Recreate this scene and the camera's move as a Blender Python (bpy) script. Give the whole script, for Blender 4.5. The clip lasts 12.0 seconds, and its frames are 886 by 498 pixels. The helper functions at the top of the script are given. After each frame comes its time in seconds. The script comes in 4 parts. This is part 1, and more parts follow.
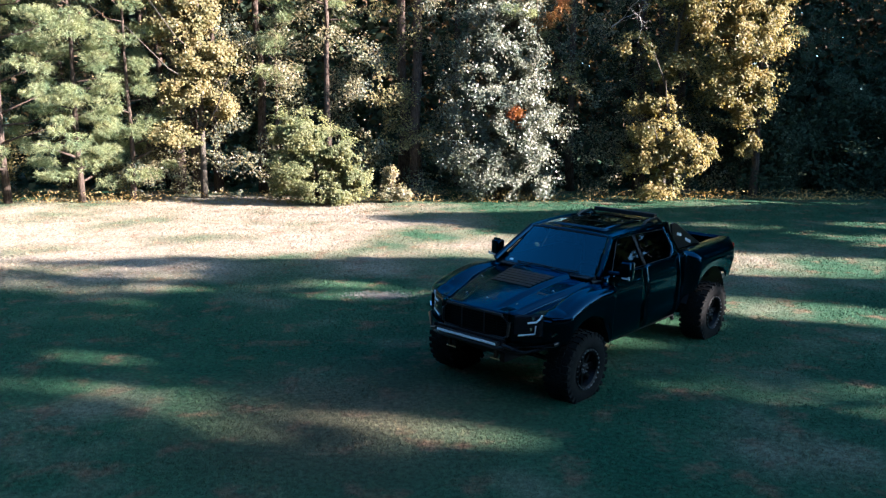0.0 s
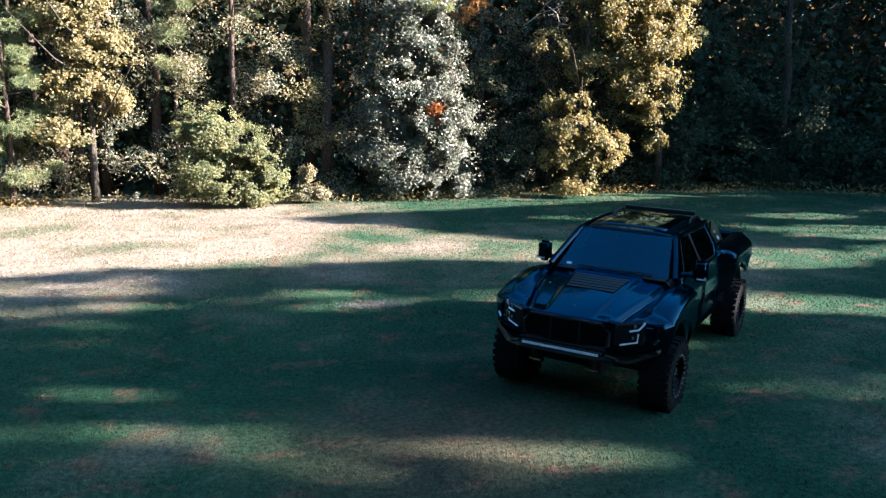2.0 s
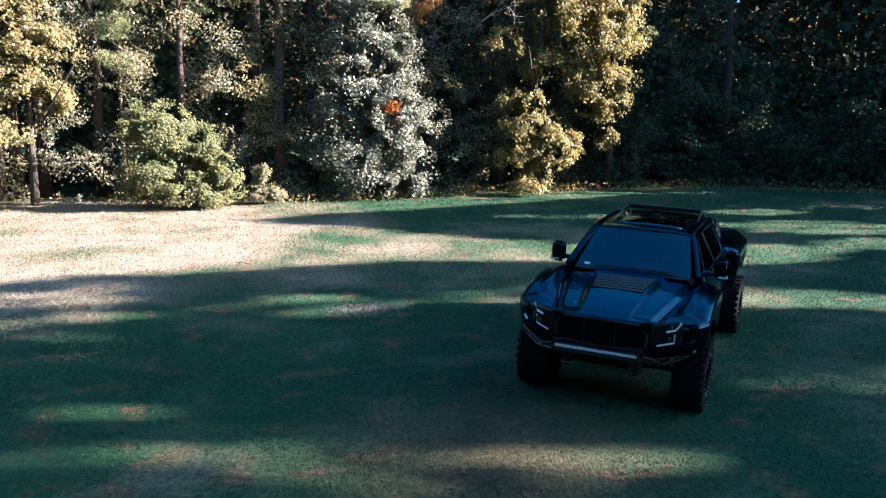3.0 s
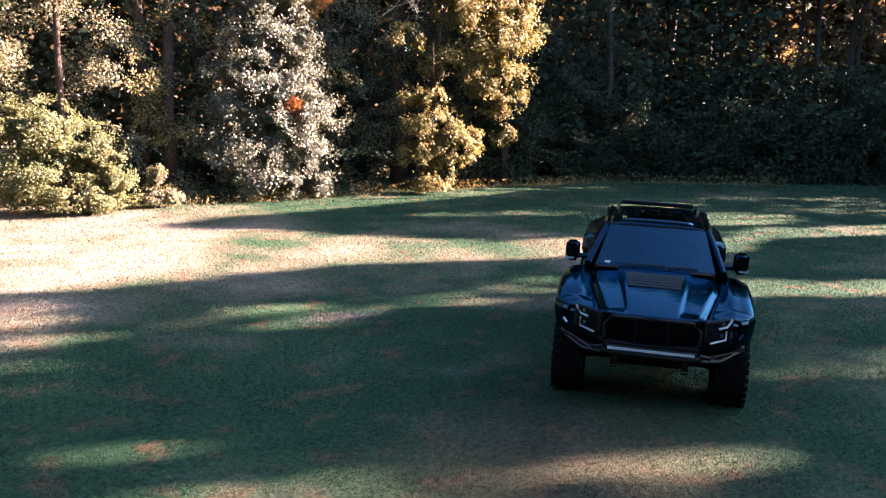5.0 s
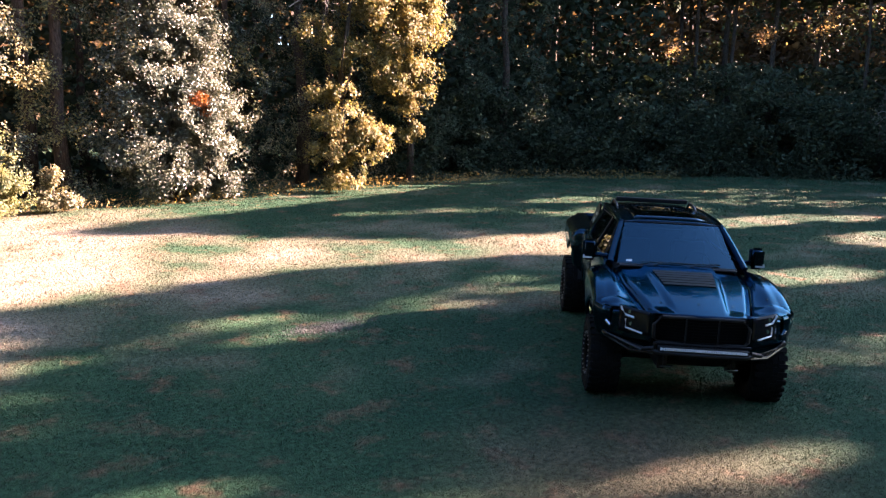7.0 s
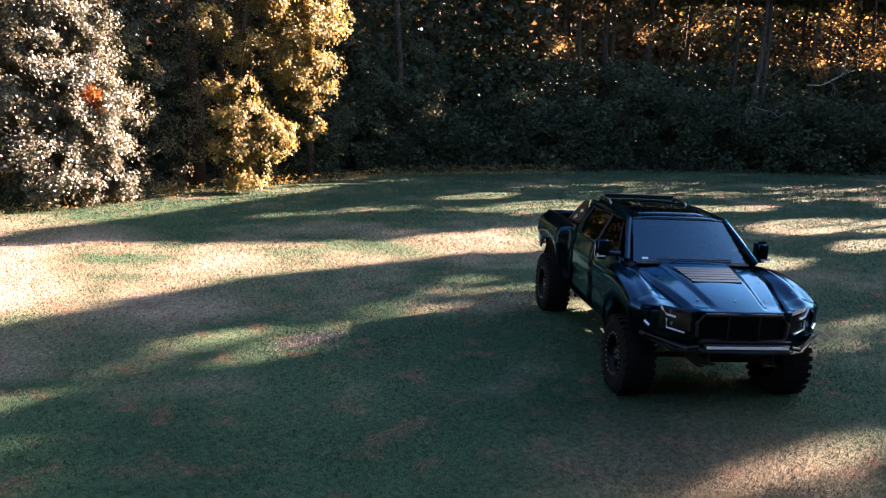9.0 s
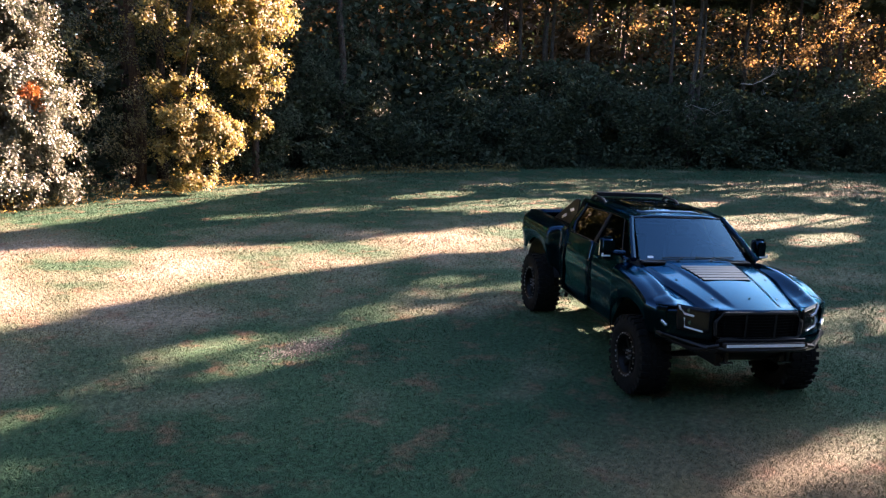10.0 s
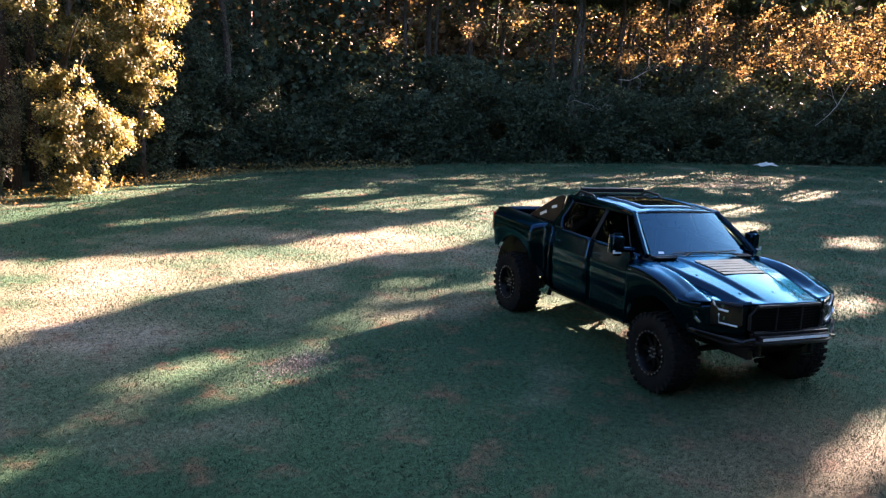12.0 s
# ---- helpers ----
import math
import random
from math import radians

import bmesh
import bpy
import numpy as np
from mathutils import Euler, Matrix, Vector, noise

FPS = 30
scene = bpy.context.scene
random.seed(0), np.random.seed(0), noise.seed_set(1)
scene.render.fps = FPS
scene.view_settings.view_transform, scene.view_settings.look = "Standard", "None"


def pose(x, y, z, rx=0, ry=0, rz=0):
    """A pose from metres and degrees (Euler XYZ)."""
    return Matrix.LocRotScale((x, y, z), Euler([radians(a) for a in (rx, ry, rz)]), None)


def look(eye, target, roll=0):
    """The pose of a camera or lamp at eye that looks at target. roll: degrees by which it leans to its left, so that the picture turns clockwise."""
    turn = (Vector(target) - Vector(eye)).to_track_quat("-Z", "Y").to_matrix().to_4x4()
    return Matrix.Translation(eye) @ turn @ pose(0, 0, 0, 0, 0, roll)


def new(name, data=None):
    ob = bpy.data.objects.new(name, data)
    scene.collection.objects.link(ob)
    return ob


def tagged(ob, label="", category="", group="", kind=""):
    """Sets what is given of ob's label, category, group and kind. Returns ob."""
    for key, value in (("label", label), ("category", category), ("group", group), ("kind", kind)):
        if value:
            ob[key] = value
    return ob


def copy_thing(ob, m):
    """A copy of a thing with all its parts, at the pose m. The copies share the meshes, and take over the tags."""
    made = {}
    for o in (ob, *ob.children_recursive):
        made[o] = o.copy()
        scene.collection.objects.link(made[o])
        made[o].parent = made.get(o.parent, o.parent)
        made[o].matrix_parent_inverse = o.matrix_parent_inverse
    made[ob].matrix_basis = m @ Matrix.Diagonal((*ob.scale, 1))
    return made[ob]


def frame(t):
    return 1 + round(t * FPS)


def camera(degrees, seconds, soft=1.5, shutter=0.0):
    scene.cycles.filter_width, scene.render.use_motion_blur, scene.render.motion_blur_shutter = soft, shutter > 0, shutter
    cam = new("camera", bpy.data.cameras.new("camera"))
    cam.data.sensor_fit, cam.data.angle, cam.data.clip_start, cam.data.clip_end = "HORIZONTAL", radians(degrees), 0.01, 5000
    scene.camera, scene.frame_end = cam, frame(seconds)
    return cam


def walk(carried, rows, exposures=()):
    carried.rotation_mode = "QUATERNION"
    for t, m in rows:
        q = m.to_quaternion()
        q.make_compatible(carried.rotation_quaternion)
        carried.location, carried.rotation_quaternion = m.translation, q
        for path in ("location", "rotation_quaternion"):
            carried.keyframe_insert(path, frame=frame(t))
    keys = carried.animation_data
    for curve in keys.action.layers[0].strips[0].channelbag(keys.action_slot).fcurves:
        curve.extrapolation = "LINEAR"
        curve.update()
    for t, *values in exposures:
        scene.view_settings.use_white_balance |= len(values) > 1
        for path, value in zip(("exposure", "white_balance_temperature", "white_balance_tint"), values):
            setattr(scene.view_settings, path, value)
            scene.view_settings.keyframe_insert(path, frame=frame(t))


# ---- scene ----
cam = camera(55.9, 12.0, soft=1.25)
METRES, EYE, TILT, LEAN, TURN = 15.0, 4.025, 0.23, -0.2, 0.0
ROWS = [
    (0.0, 0.0, 0.0, 0.0, -0.01, -10.63, 0.06),
    (0.5, -0.0539, 0.0185, -0.0007, -2.88, -10.7, -0.01),
    (1.0, -0.1063, 0.0388, -0.0016, -5.7, -10.78, -0.13),
    (1.5, -0.156, 0.061, -0.0025, -8.49, -10.81, -0.23),
    (2.0, -0.2022, 0.0832, -0.003, -11.19, -10.85, -0.34),
    (2.5, -0.2443, 0.105, -0.0038, -13.83, -10.88, -0.44),
    (3.0, -0.2825, 0.1272, -0.005, -16.56, -10.9, -0.52),
    (5.0, -0.4173, 0.2283, -0.0099, -27.53, -10.94, -0.85),
    (5.5, -0.445, 0.2559, -0.0108, -30.02, -10.96, -0.91),
    (6.0, -0.4713, 0.284, -0.0115, -32.5, -11.0, -0.96),
    (6.5, -0.4964, 0.3131, -0.0123, -34.98, -11.04, -1.04),
    (7.0, -0.5197, 0.3429, -0.0132, -37.51, -11.06, -1.11),
    (9.0, -0.5961, 0.4708, -0.0177, -47.67, -11.12, -1.34),
    (9.5, -0.6116, 0.5045, -0.0186, -50.31, -11.12, -1.39),
    (10.0, -0.6258, 0.5385, -0.0199, -52.91, -11.11, -1.46),
    (10.5, -0.6378, 0.5728, -0.0213, -55.51, -11.11, -1.51),
    (11.0, -0.6486, 0.6072, -0.0231, -58.09, -11.07, -1.55),
    (11.5, -0.6574, 0.6418, -0.0246, -60.61, -11.09, -1.58),
    (12.0, -0.6641, 0.6767, -0.0257, -63.16, -11.11, -1.61),
]
walk(cam, [(t, pose(0, 0, EYE, TILT, LEAN, TURN) @ pose(METRES * x, METRES * y, METRES * z, 90 + pitch, roll, yaw)) for t, x, y, z, yaw, pitch, roll in ROWS],
     exposures=[(0.0, 3.42, 5050, -16), (3.2, 3.45, 5050, -16), (4.8, 3.92, 6200, 5), (7.2, 4.02, 6600, 9), (9.2, 4.08, 7100, 13), (10.5, 4.18, 7000, 12), (12.0, 4.33, 6800, 8)])

# ---- world, sun and exposure ----
SUN_AZ, SUN_EL = -14.0, 22.0          # degrees: azimuth from +x, elevation
SUN = Vector((math.cos(radians(SUN_EL)) * math.cos(radians(SUN_AZ)),
              math.cos(radians(SUN_EL)) * math.sin(radians(SUN_AZ)), math.sin(radians(SUN_EL))))
world = bpy.data.worlds.new("sky")
scene.world = world
world.use_nodes = True
wt = world.node_tree
sky = wt.nodes.new("ShaderNodeTexSky")
sky.sky_type, sky.sun_disc = "NISHITA", False
sky.sun_elevation = radians(SUN_EL)
sky.sun_rotation = radians(90 - SUN_AZ)
sky.air_density, sky.dust_density, sky.ozone_density = 0.7, 1.1, 3.0
wt.links.new(sky.outputs[0], wt.nodes["Background"].inputs[0])
wt.nodes["Background"].inputs[1].default_value = 0.05
sun_data = bpy.data.lights.new("sun", "SUN")
sun_data.energy, sun_data.angle, sun_data.color = 5.0, radians(0.5), (1.0, 0.66, 0.58)
sun = new("sun", sun_data)
sun.matrix_world = look(SUN * 60, (0, 0, 0))

# ---- materials ----


def material(name, rough=0.6, metal=0.0, spec=0.5):
    m = bpy.data.materials.new(name)
    m.use_nodes = True
    b = m.node_tree.nodes["Principled BSDF"]
    b.inputs["Roughness"].default_value = rough
    b.inputs["Metallic"].default_value = metal
    b.inputs["Specular IOR Level"].default_value = spec
    return m, m.node_tree, b


def ramp(nt, fac, stops):
    r = nt.nodes.new("ShaderNodeValToRGB")
    els = r.color_ramp.elements
    while len(els) < len(stops):
        els.new(0.5)
    for e, (p, c) in zip(els, stops):
        e.position, e.color = p, (*c, 1)
    nt.links.new(fac, r.inputs[0])
    return r.outputs[0]


def noise_tex(nt, scale, detail=4.0, rough=0.55, vec=None):
    n = nt.nodes.new("ShaderNodeTexNoise")
    n.inputs["Scale"].default_value, n.inputs["Detail"].default_value, n.inputs["Roughness"].default_value = scale, detail, rough
    if vec is None:
        vec = nt.nodes.new("ShaderNodeTexCoord").outputs["Object"]
    nt.links.new(vec, n.inputs["Vector"])
    return n.outputs[0]


def mix(nt, fac, a, b, kind="MIX"):
    n = nt.nodes.new("ShaderNodeMix")
    n.data_type, n.blend_type = "RGBA", kind
    for sock, v in ((n.inputs[0], fac), (n.inputs[6], a), (n.inputs[7], b)):
        if isinstance(v, (int, float)):
            sock.default_value = v
        elif isinstance(v, tuple):
            sock.default_value = (*v, 1)
        else:
            nt.links.new(v, sock)
    return n.outputs[2]


def bump(nt, height, strength, distance):
    n = nt.nodes.new("ShaderNodeBump")
    n.inputs["Strength"].default_value, n.inputs["Distance"].default_value = strength, distance
    nt.links.new(height, n.inputs["Height"])
    return n.outputs[0]


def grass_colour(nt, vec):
    """Late-autumn lawn: green, with straw and rusty patches, drier on the western side, where sunlit brightness is
    painted in too.
    """
    big = noise_tex(nt, 0.35, 5, 0.5, vec)
    mid = noise_tex(nt, 1.7, 4, 0.6, vec)
    fine = noise_tex(nt, 14, 3, 0.6, vec)
    # the straw tone here also paints the sunlit lawn's brightness into the colour
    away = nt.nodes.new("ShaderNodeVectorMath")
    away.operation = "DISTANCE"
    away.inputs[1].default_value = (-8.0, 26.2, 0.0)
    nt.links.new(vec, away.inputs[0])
    dry_sunlit_side = nt.nodes.new("ShaderNodeMapRange")
    dry_sunlit_side.inputs["From Min"].default_value, dry_sunlit_side.inputs["From Max"].default_value = 6.0, 11.0
    dry_sunlit_side.inputs["To Min"].default_value, dry_sunlit_side.inputs["To Max"].default_value = 0.34, 0.0
    nt.links.new(away.outputs["Value"], dry_sunlit_side.inputs["Value"])
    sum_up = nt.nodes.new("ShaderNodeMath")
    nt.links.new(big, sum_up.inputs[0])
    nt.links.new(dry_sunlit_side.outputs[0], sum_up.inputs[1])
    # warmer straw painted along the sunlit band as well
    band = nt.nodes.new("ShaderNodeVectorMath")
    band.operation = "DISTANCE"
    band.inputs[1].default_value = (5.0, 20.8, 0.0)
    nt.links.new(vec, band.inputs[0])
    dry_sunlit_band = nt.nodes.new("ShaderNodeMapRange")
    dry_sunlit_band.inputs["From Min"].default_value, dry_sunlit_band.inputs["From Max"].default_value = 1.5, 6.0
    dry_sunlit_band.inputs["To Min"].default_value, dry_sunlit_band.inputs["To Max"].default_value = 0.2, 0.0
    nt.links.new(band.outputs["Value"], dry_sunlit_band.inputs["Value"])
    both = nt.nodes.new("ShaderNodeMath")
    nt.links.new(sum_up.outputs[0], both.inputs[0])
    nt.links.new(dry_sunlit_band.outputs[0], both.inputs[1])
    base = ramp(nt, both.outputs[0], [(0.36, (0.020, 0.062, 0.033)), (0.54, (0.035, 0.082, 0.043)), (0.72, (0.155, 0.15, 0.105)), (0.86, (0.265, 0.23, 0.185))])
    dry = ramp(nt, mid, [(0.54, (0, 0, 0)), (0.72, (0.75, 0.75, 0.75))])
    c = mix(nt, dry, base, (0.17, 0.092, 0.06))
    worn = nt.nodes.new("ShaderNodeVectorMath")
    worn.operation = "DISTANCE"
    worn.inputs[1].default_value = (-1.2, 10.0, 0.0)
    nt.links.new(vec, worn.inputs[0])
    rusty = nt.nodes.new("ShaderNodeMapRange")
    rusty.inputs["From Min"].default_value, rusty.inputs["From Max"].default_value = 0.6, 2.8
    rusty.inputs["To Min"].default_value, rusty.inputs["To Max"].default_value = 0.6, 0.0
    nt.links.new(worn.outputs["Value"], rusty.inputs["Value"])
    c = mix(nt, rusty.outputs[0], c, (0.095, 0.064, 0.044))
    shade = ramp(nt, fine, [(0.3, (0.5, 0.5, 0.48)), (0.7, (1.4, 1.4, 1.4))])
    return mix(nt, 1.0, c, shade, "MULTIPLY"), fine


def ground_material():
    m, nt, b = material("lawn", 0.9, 0, 0.15)
    vec = nt.nodes.new("ShaderNodeNewGeometry").outputs["Position"]
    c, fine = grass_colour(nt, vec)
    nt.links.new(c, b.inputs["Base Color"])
    nt.links.new(bump(nt, noise_tex(nt, 30, 6, 0.7, vec), 0.9, 0.06), b.inputs["Normal"])
    return m


def blade_material():
    m, nt, b = material("grass_blades", 0.75, 0, 0.2)
    geo = nt.nodes.new("ShaderNodeNewGeometry")
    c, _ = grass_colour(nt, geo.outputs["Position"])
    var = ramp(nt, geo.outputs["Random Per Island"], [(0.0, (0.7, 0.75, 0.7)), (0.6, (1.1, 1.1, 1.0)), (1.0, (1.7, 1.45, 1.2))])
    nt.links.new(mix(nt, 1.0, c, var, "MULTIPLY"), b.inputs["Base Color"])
    return m


def leaf_material(name, dark, mid, light, rough=0.45, spec=0.5, through_light=0.35, shine=(1.5, 1.3, 0.7)):
    m, nt, b = material(name, rough, 0, spec)
    geo = nt.nodes.new("ShaderNodeNewGeometry")
    c = ramp(nt, geo.outputs["Random Per Island"], [(0.0, dark), (0.55, mid), (1.0, light)])
    big = ramp(nt, noise_tex(nt, 1.5, 3, 0.6, geo.outputs["Position"]), [(0.32, (0.62, 0.72, 0.7)), (0.68, (1.3, 1.16, 1.05))])
    c = mix(nt, 1.0, c, big, "MULTIPLY")
    nt.links.new(c, b.inputs["Base Color"])
    t = nt.nodes.new("ShaderNodeBsdfTranslucent")
    nt.links.new(mix(nt, 1.0, c, shine, "MULTIPLY"), t.inputs["Color"])
    mx = nt.nodes.new("ShaderNodeMixShader")
    mx.inputs[0].default_value = through_light
    nt.links.new(b.outputs[0], mx.inputs[1])
    nt.links.new(t.outputs[0], mx.inputs[2])
    nt.links.new(mx.outputs[0], nt.nodes["Material Output"].inputs[0])
    return m


def bark_material(name, dark, light):
    m, nt, b = material(name, 0.9, 0, 0.2)
    tc = nt.nodes.new("ShaderNodeTexCoord")
    mp = nt.nodes.new("ShaderNodeMapping")
    mp.inputs["Scale"].default_value = (1, 1, 0.22)
    nt.links.new(tc.outputs["Object"], mp.inputs["Vector"])
    n = noise_tex(nt, 22, 6, 0.7, mp.outputs[0])
    nt.links.new(ramp(nt, n, [(0.35, dark), (0.68, light)]), b.inputs["Base Color"])
    nt.links.new(bump(nt, n, 1.0, 0.04), b.inputs["Normal"])
    return m


M_GROUND, M_BLADE = ground_material(), blade_material()


def foliage(name, mid, rough=0.5, spec=0.3, through_light=0.35, wide=1.05, shine=(1.2, 1.15, 0.7)):
    """Leaves round one colour: darker and lighter single leaves."""
    return leaf_material(name, tuple(c * (1 - 0.42 * wide) for c in mid), mid, tuple(c * (1 + 0.5 * wide) for c in mid), rough, spec, through_light, shine)


M_PINE = foliage("pine_needles", (0.225, 0.265, 0.155), 0.55, 0.25, 0.3)
M_PINE_RUST = foliage("dying_needles", (0.36, 0.19, 0.075), 0.6, 0.25, 0.2)
M_YELLOW = foliage("yellowing_leaves", (0.205, 0.185, 0.09), through_light=0.4)
M_BUSH = foliage("bush_leaves", (0.17, 0.185, 0.09), through_light=0.4)
M_SILVER = foliage("glossy_leaves", (0.112, 0.124, 0.094), 0.36, 0.5, 0.25, 1.2)
M_MAPLE = foliage("turning_leaves", (0.235, 0.205, 0.085), through_light=0.45)
M_DARK = foliage("understory_leaves", (0.18, 0.168, 0.1), 0.42, 0.45, 0.35, 1.3)
M_RUST = foliage("rusty_leaves", (0.36, 0.13, 0.05))
# dark leaves; they also put shade into the corner shrubs' colour
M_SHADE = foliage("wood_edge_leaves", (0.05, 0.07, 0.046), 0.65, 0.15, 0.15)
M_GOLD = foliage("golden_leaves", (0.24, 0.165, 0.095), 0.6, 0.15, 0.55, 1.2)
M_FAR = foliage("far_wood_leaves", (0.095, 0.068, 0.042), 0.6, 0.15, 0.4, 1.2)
# very dark, so that the added unseen woods hardly show in reflections
M_UNSEEN = foliage("unseen_wood_leaves", (0.012, 0.016, 0.011), 0.8, 0.1, 0.05)
M_BARK = bark_material("grey_bark", (0.030, 0.026, 0.021), (0.115, 0.10, 0.082))
M_PBARK = bark_material("pine_bark", (0.030, 0.023, 0.019), (0.12, 0.09, 0.072))
M_TWIG = bark_material("bare_twigs", (0.20, 0.18, 0.16), (0.42, 0.39, 0.35))
M_ASH = leaf_material("grey_ash", (0.1, 0.1, 0.105), (0.16, 0.165, 0.175), (0.22, 0.225, 0.235), 0.9, 0.1, 0.0)
M_STRAW = leaf_material("dry_weeds", (0.16, 0.12, 0.05), (0.32, 0.25, 0.12), (0.48, 0.40, 0.22), 0.8, 0.2)

# ---- mesh helpers ----


def mesh_object(name, verts, faces, mat, parent=None, label="", smooth=False):
    me = bpy.data.meshes.new(name)
    me.from_pydata([tuple(v) for v in verts], [], faces)
    me.materials.append(mat)
    if smooth:
        me.shade_smooth()
    ob = new(name, me)
    ob.parent = parent
    return tagged(ob, label)


def quads_object(name, pts, mat, parent=None, label="", n=4):
    """One mesh of loose faces with n corners each; pts: array (faces, n, 3)."""
    pts = np.asarray(pts, np.float32)
    k = len(pts)
    me = bpy.data.meshes.new(name)
    me.vertices.add(k * n), me.loops.add(k * n), me.polygons.add(k)
    me.vertices.foreach_set("co", pts.reshape(-1))
    me.loops.foreach_set("vertex_index", np.arange(k * n, dtype=np.int32))
    me.polygons.foreach_set("loop_start", np.arange(0, k * n, n, dtype=np.int32))
    me.update(calc_edges=True)
    me.materials.append(mat)
    ob = new(name, me)
    ob.parent = parent
    return tagged(ob, label)


def leaves(rng, centres, size, droop=0.35, slim=0.55):
    """Leaf-shaped faces, folded a little, at the given places."""
    c = np.asarray(centres)
    k = len(c)
    a = rng.normal(size=(k, 3))
    a[:, 2] = a[:, 2] * 0.6 - droop
    a /= np.linalg.norm(a, axis=1)[:, None]
    b = np.cross(a, rng.normal(size=(k, 3)))
    b /= np.linalg.norm(b, axis=1)[:, None] + 1e-9
    s = (size * rng.uniform(0.6, 1.35, k))[:, None]
    up = np.cross(a, b) * s * 0.12
    return np.stack([c - a * s * 0.5, c + b * s * slim * 0.5 + up, c + a * s * 0.5, c - b * s * slim * 0.5 + up], 1)


def gaps(p, scale, cut, octaves=4):
    """Which places lie outside the uneven gaps, large and small, of a crown."""
    v = np.array([noise.fractal((a * scale, b * scale, c * scale * 1.15), 0.75, 2.2, octaves) for a, b, c in p.tolist()])
    return v > cut


def lit_leaves(rng, c, out, size, slim=0.6, droop=0.3, loose=0.5):
    """Leaf-shaped faces at c, each turned outwards (out) and to the light, and drooping a little."""
    count = len(c)
    up = out * 0.5 + 0.55 * (np.array(SUN) + np.array((-0.1, -0.7, 0.45))) + rng.normal(0, loose, (count, 3))
    up /= np.linalg.norm(up, axis=1)[:, None]
    a = np.cross(up, rng.normal(size=(count, 3))) - np.array((0, 0, droop))
    a -= up * np.sum(a * up, 1)[:, None]
    a /= np.linalg.norm(a, axis=1)[:, None] + 1e-9
    b = np.cross(up, a)
    s = (size * rng.uniform(0.6, 1.35, count))[:, None]
    lift = up * s * 0.1
    q = np.stack([c - a * s * 0.5, c + b * s * slim * 0.5 + lift, c + a * s * 0.5, c - b * s * slim * 0.5 + lift], 1)
    return q[q[:, :, 2].min(1) > 0.01]


def needles(rng, centres, out, length, per):
    """Sprays of long thin needles round shoot tips."""
    c = np.repeat(np.asarray(centres), per, 0)
    o = np.repeat(np.asarray(out), per, 0)
    d = rng.normal(size=c.shape) * 0.75 + o * 0.9
    d /= np.linalg.norm(d, axis=1)[:, None]
    side = np.cross(d, rng.normal(size=c.shape))
    side /= np.linalg.norm(side, axis=1)[:, None] + 1e-9
    ln = length * rng.uniform(0.6, 1.1, len(c))[:, None]
    tip = c + d * ln + np.array([0, 0, -0.22]) * ln
    w = 0.0075
    return np.stack([c - side * w, c + side * w, tip], 1)


def clumps(rng, blobs, count):
    """Places in the outer parts of a list of ellipsoids (x, y, z, rx, ry, rz)."""
    blobs = np.asarray(blobs, float)
    area = blobs[:, 3] * blobs[:, 5] + blobs[:, 4] * blobs[:, 3]
    who = rng.choice(len(blobs), count, p=area / area.sum())
    d = rng.normal(size=(count, 3))
    d *= (rng.uniform(0, 1, count) ** 0.4 * rng.uniform(0.75, 1.25, count) / np.linalg.norm(d, axis=1))[:, None]
    return blobs[who, :3] + d * blobs[who, 3:], d


def tube(verts, faces, pts, radii, sides=7):
    """A tapered tube through the points, added to verts and faces."""
    pts = [Vector(p) for p in pts]
    start = len(verts)
    for i, p in enumerate(pts):
        d = (pts[min(i + 1, len(pts) - 1)] - pts[max(i - 1, 0)]).normalized()
        u = d.orthogonal().normalized()
        v = d.cross(u)
        for k in range(sides):
            a = 2 * math.pi * k / sides
            verts.append(p + (u * math.cos(a) + v * math.sin(a)) * radii[i])
    for i in range(len(pts) - 1):
        for k in range(sides):
            a, b = start + i * sides + k, start + i * sides + (k + 1) % sides
            faces.append((a, b, b + sides, a + sides))
    faces.append(tuple(range(start + sides - 1, start - 1, -1)))
    faces.append(tuple(range(start + (len(pts) - 1) * sides, start + len(pts) * sides)))


def wood(rng, height, radius, lean=(0, 0), limbs=8, first=0.3, reach=0.3, sides=8, rise=0.5):
    """A trunk with limbs: verts, faces and the limb tips, with the foot at the origin."""
    verts, faces, tips = [], [], []
    n = 9
    line = []
    wob = rng.normal(0, radius * 0.35, (n, 2))
    for i in range(n):
        t = i / (n - 1)
        line.append(Vector((lean[0] * height * t * t + wob[i, 0] * (i > 0), lean[1] * height * t * t + wob[i, 1] * (i > 0), height * t - 0.1 * (i == 0))))
    tube(verts, faces, line, [radius * (1.25 if i == 0 else 1.0) * (1 - 0.82 * i / (n - 1)) for i in range(n)], sides)
    for k in range(limbs):
        t = first + (1 - first) * (k + rng.uniform(0, 0.8)) / limbs
        j = min(int(t * (n - 1)), n - 2)
        p = line[j].lerp(line[j + 1], t * (n - 1) - j)
        a = rng.uniform(0, 2 * math.pi)
        ln = height * reach * (1.1 - 0.7 * t) * rng.uniform(0.7, 1.2)
        d = Vector((math.cos(a), math.sin(a), rise * rng.uniform(0.5, 1.4))).normalized()
        q = [p, p + d * ln * 0.45 + Vector((0, 0, rng.normal(0, 0.05) * ln)), p + d * ln + Vector((0, 0, ln * 0.12))]
        r0 = radius * (1 - 0.8 * t) * 0.5
        tube(verts, faces, q, [r0, r0 * 0.6, r0 * 0.2], 5)
        tips.append(tuple(q[2]))
        tips.append(tuple(q[1].lerp(q[2], 0.4)))
    return verts, faces, tips


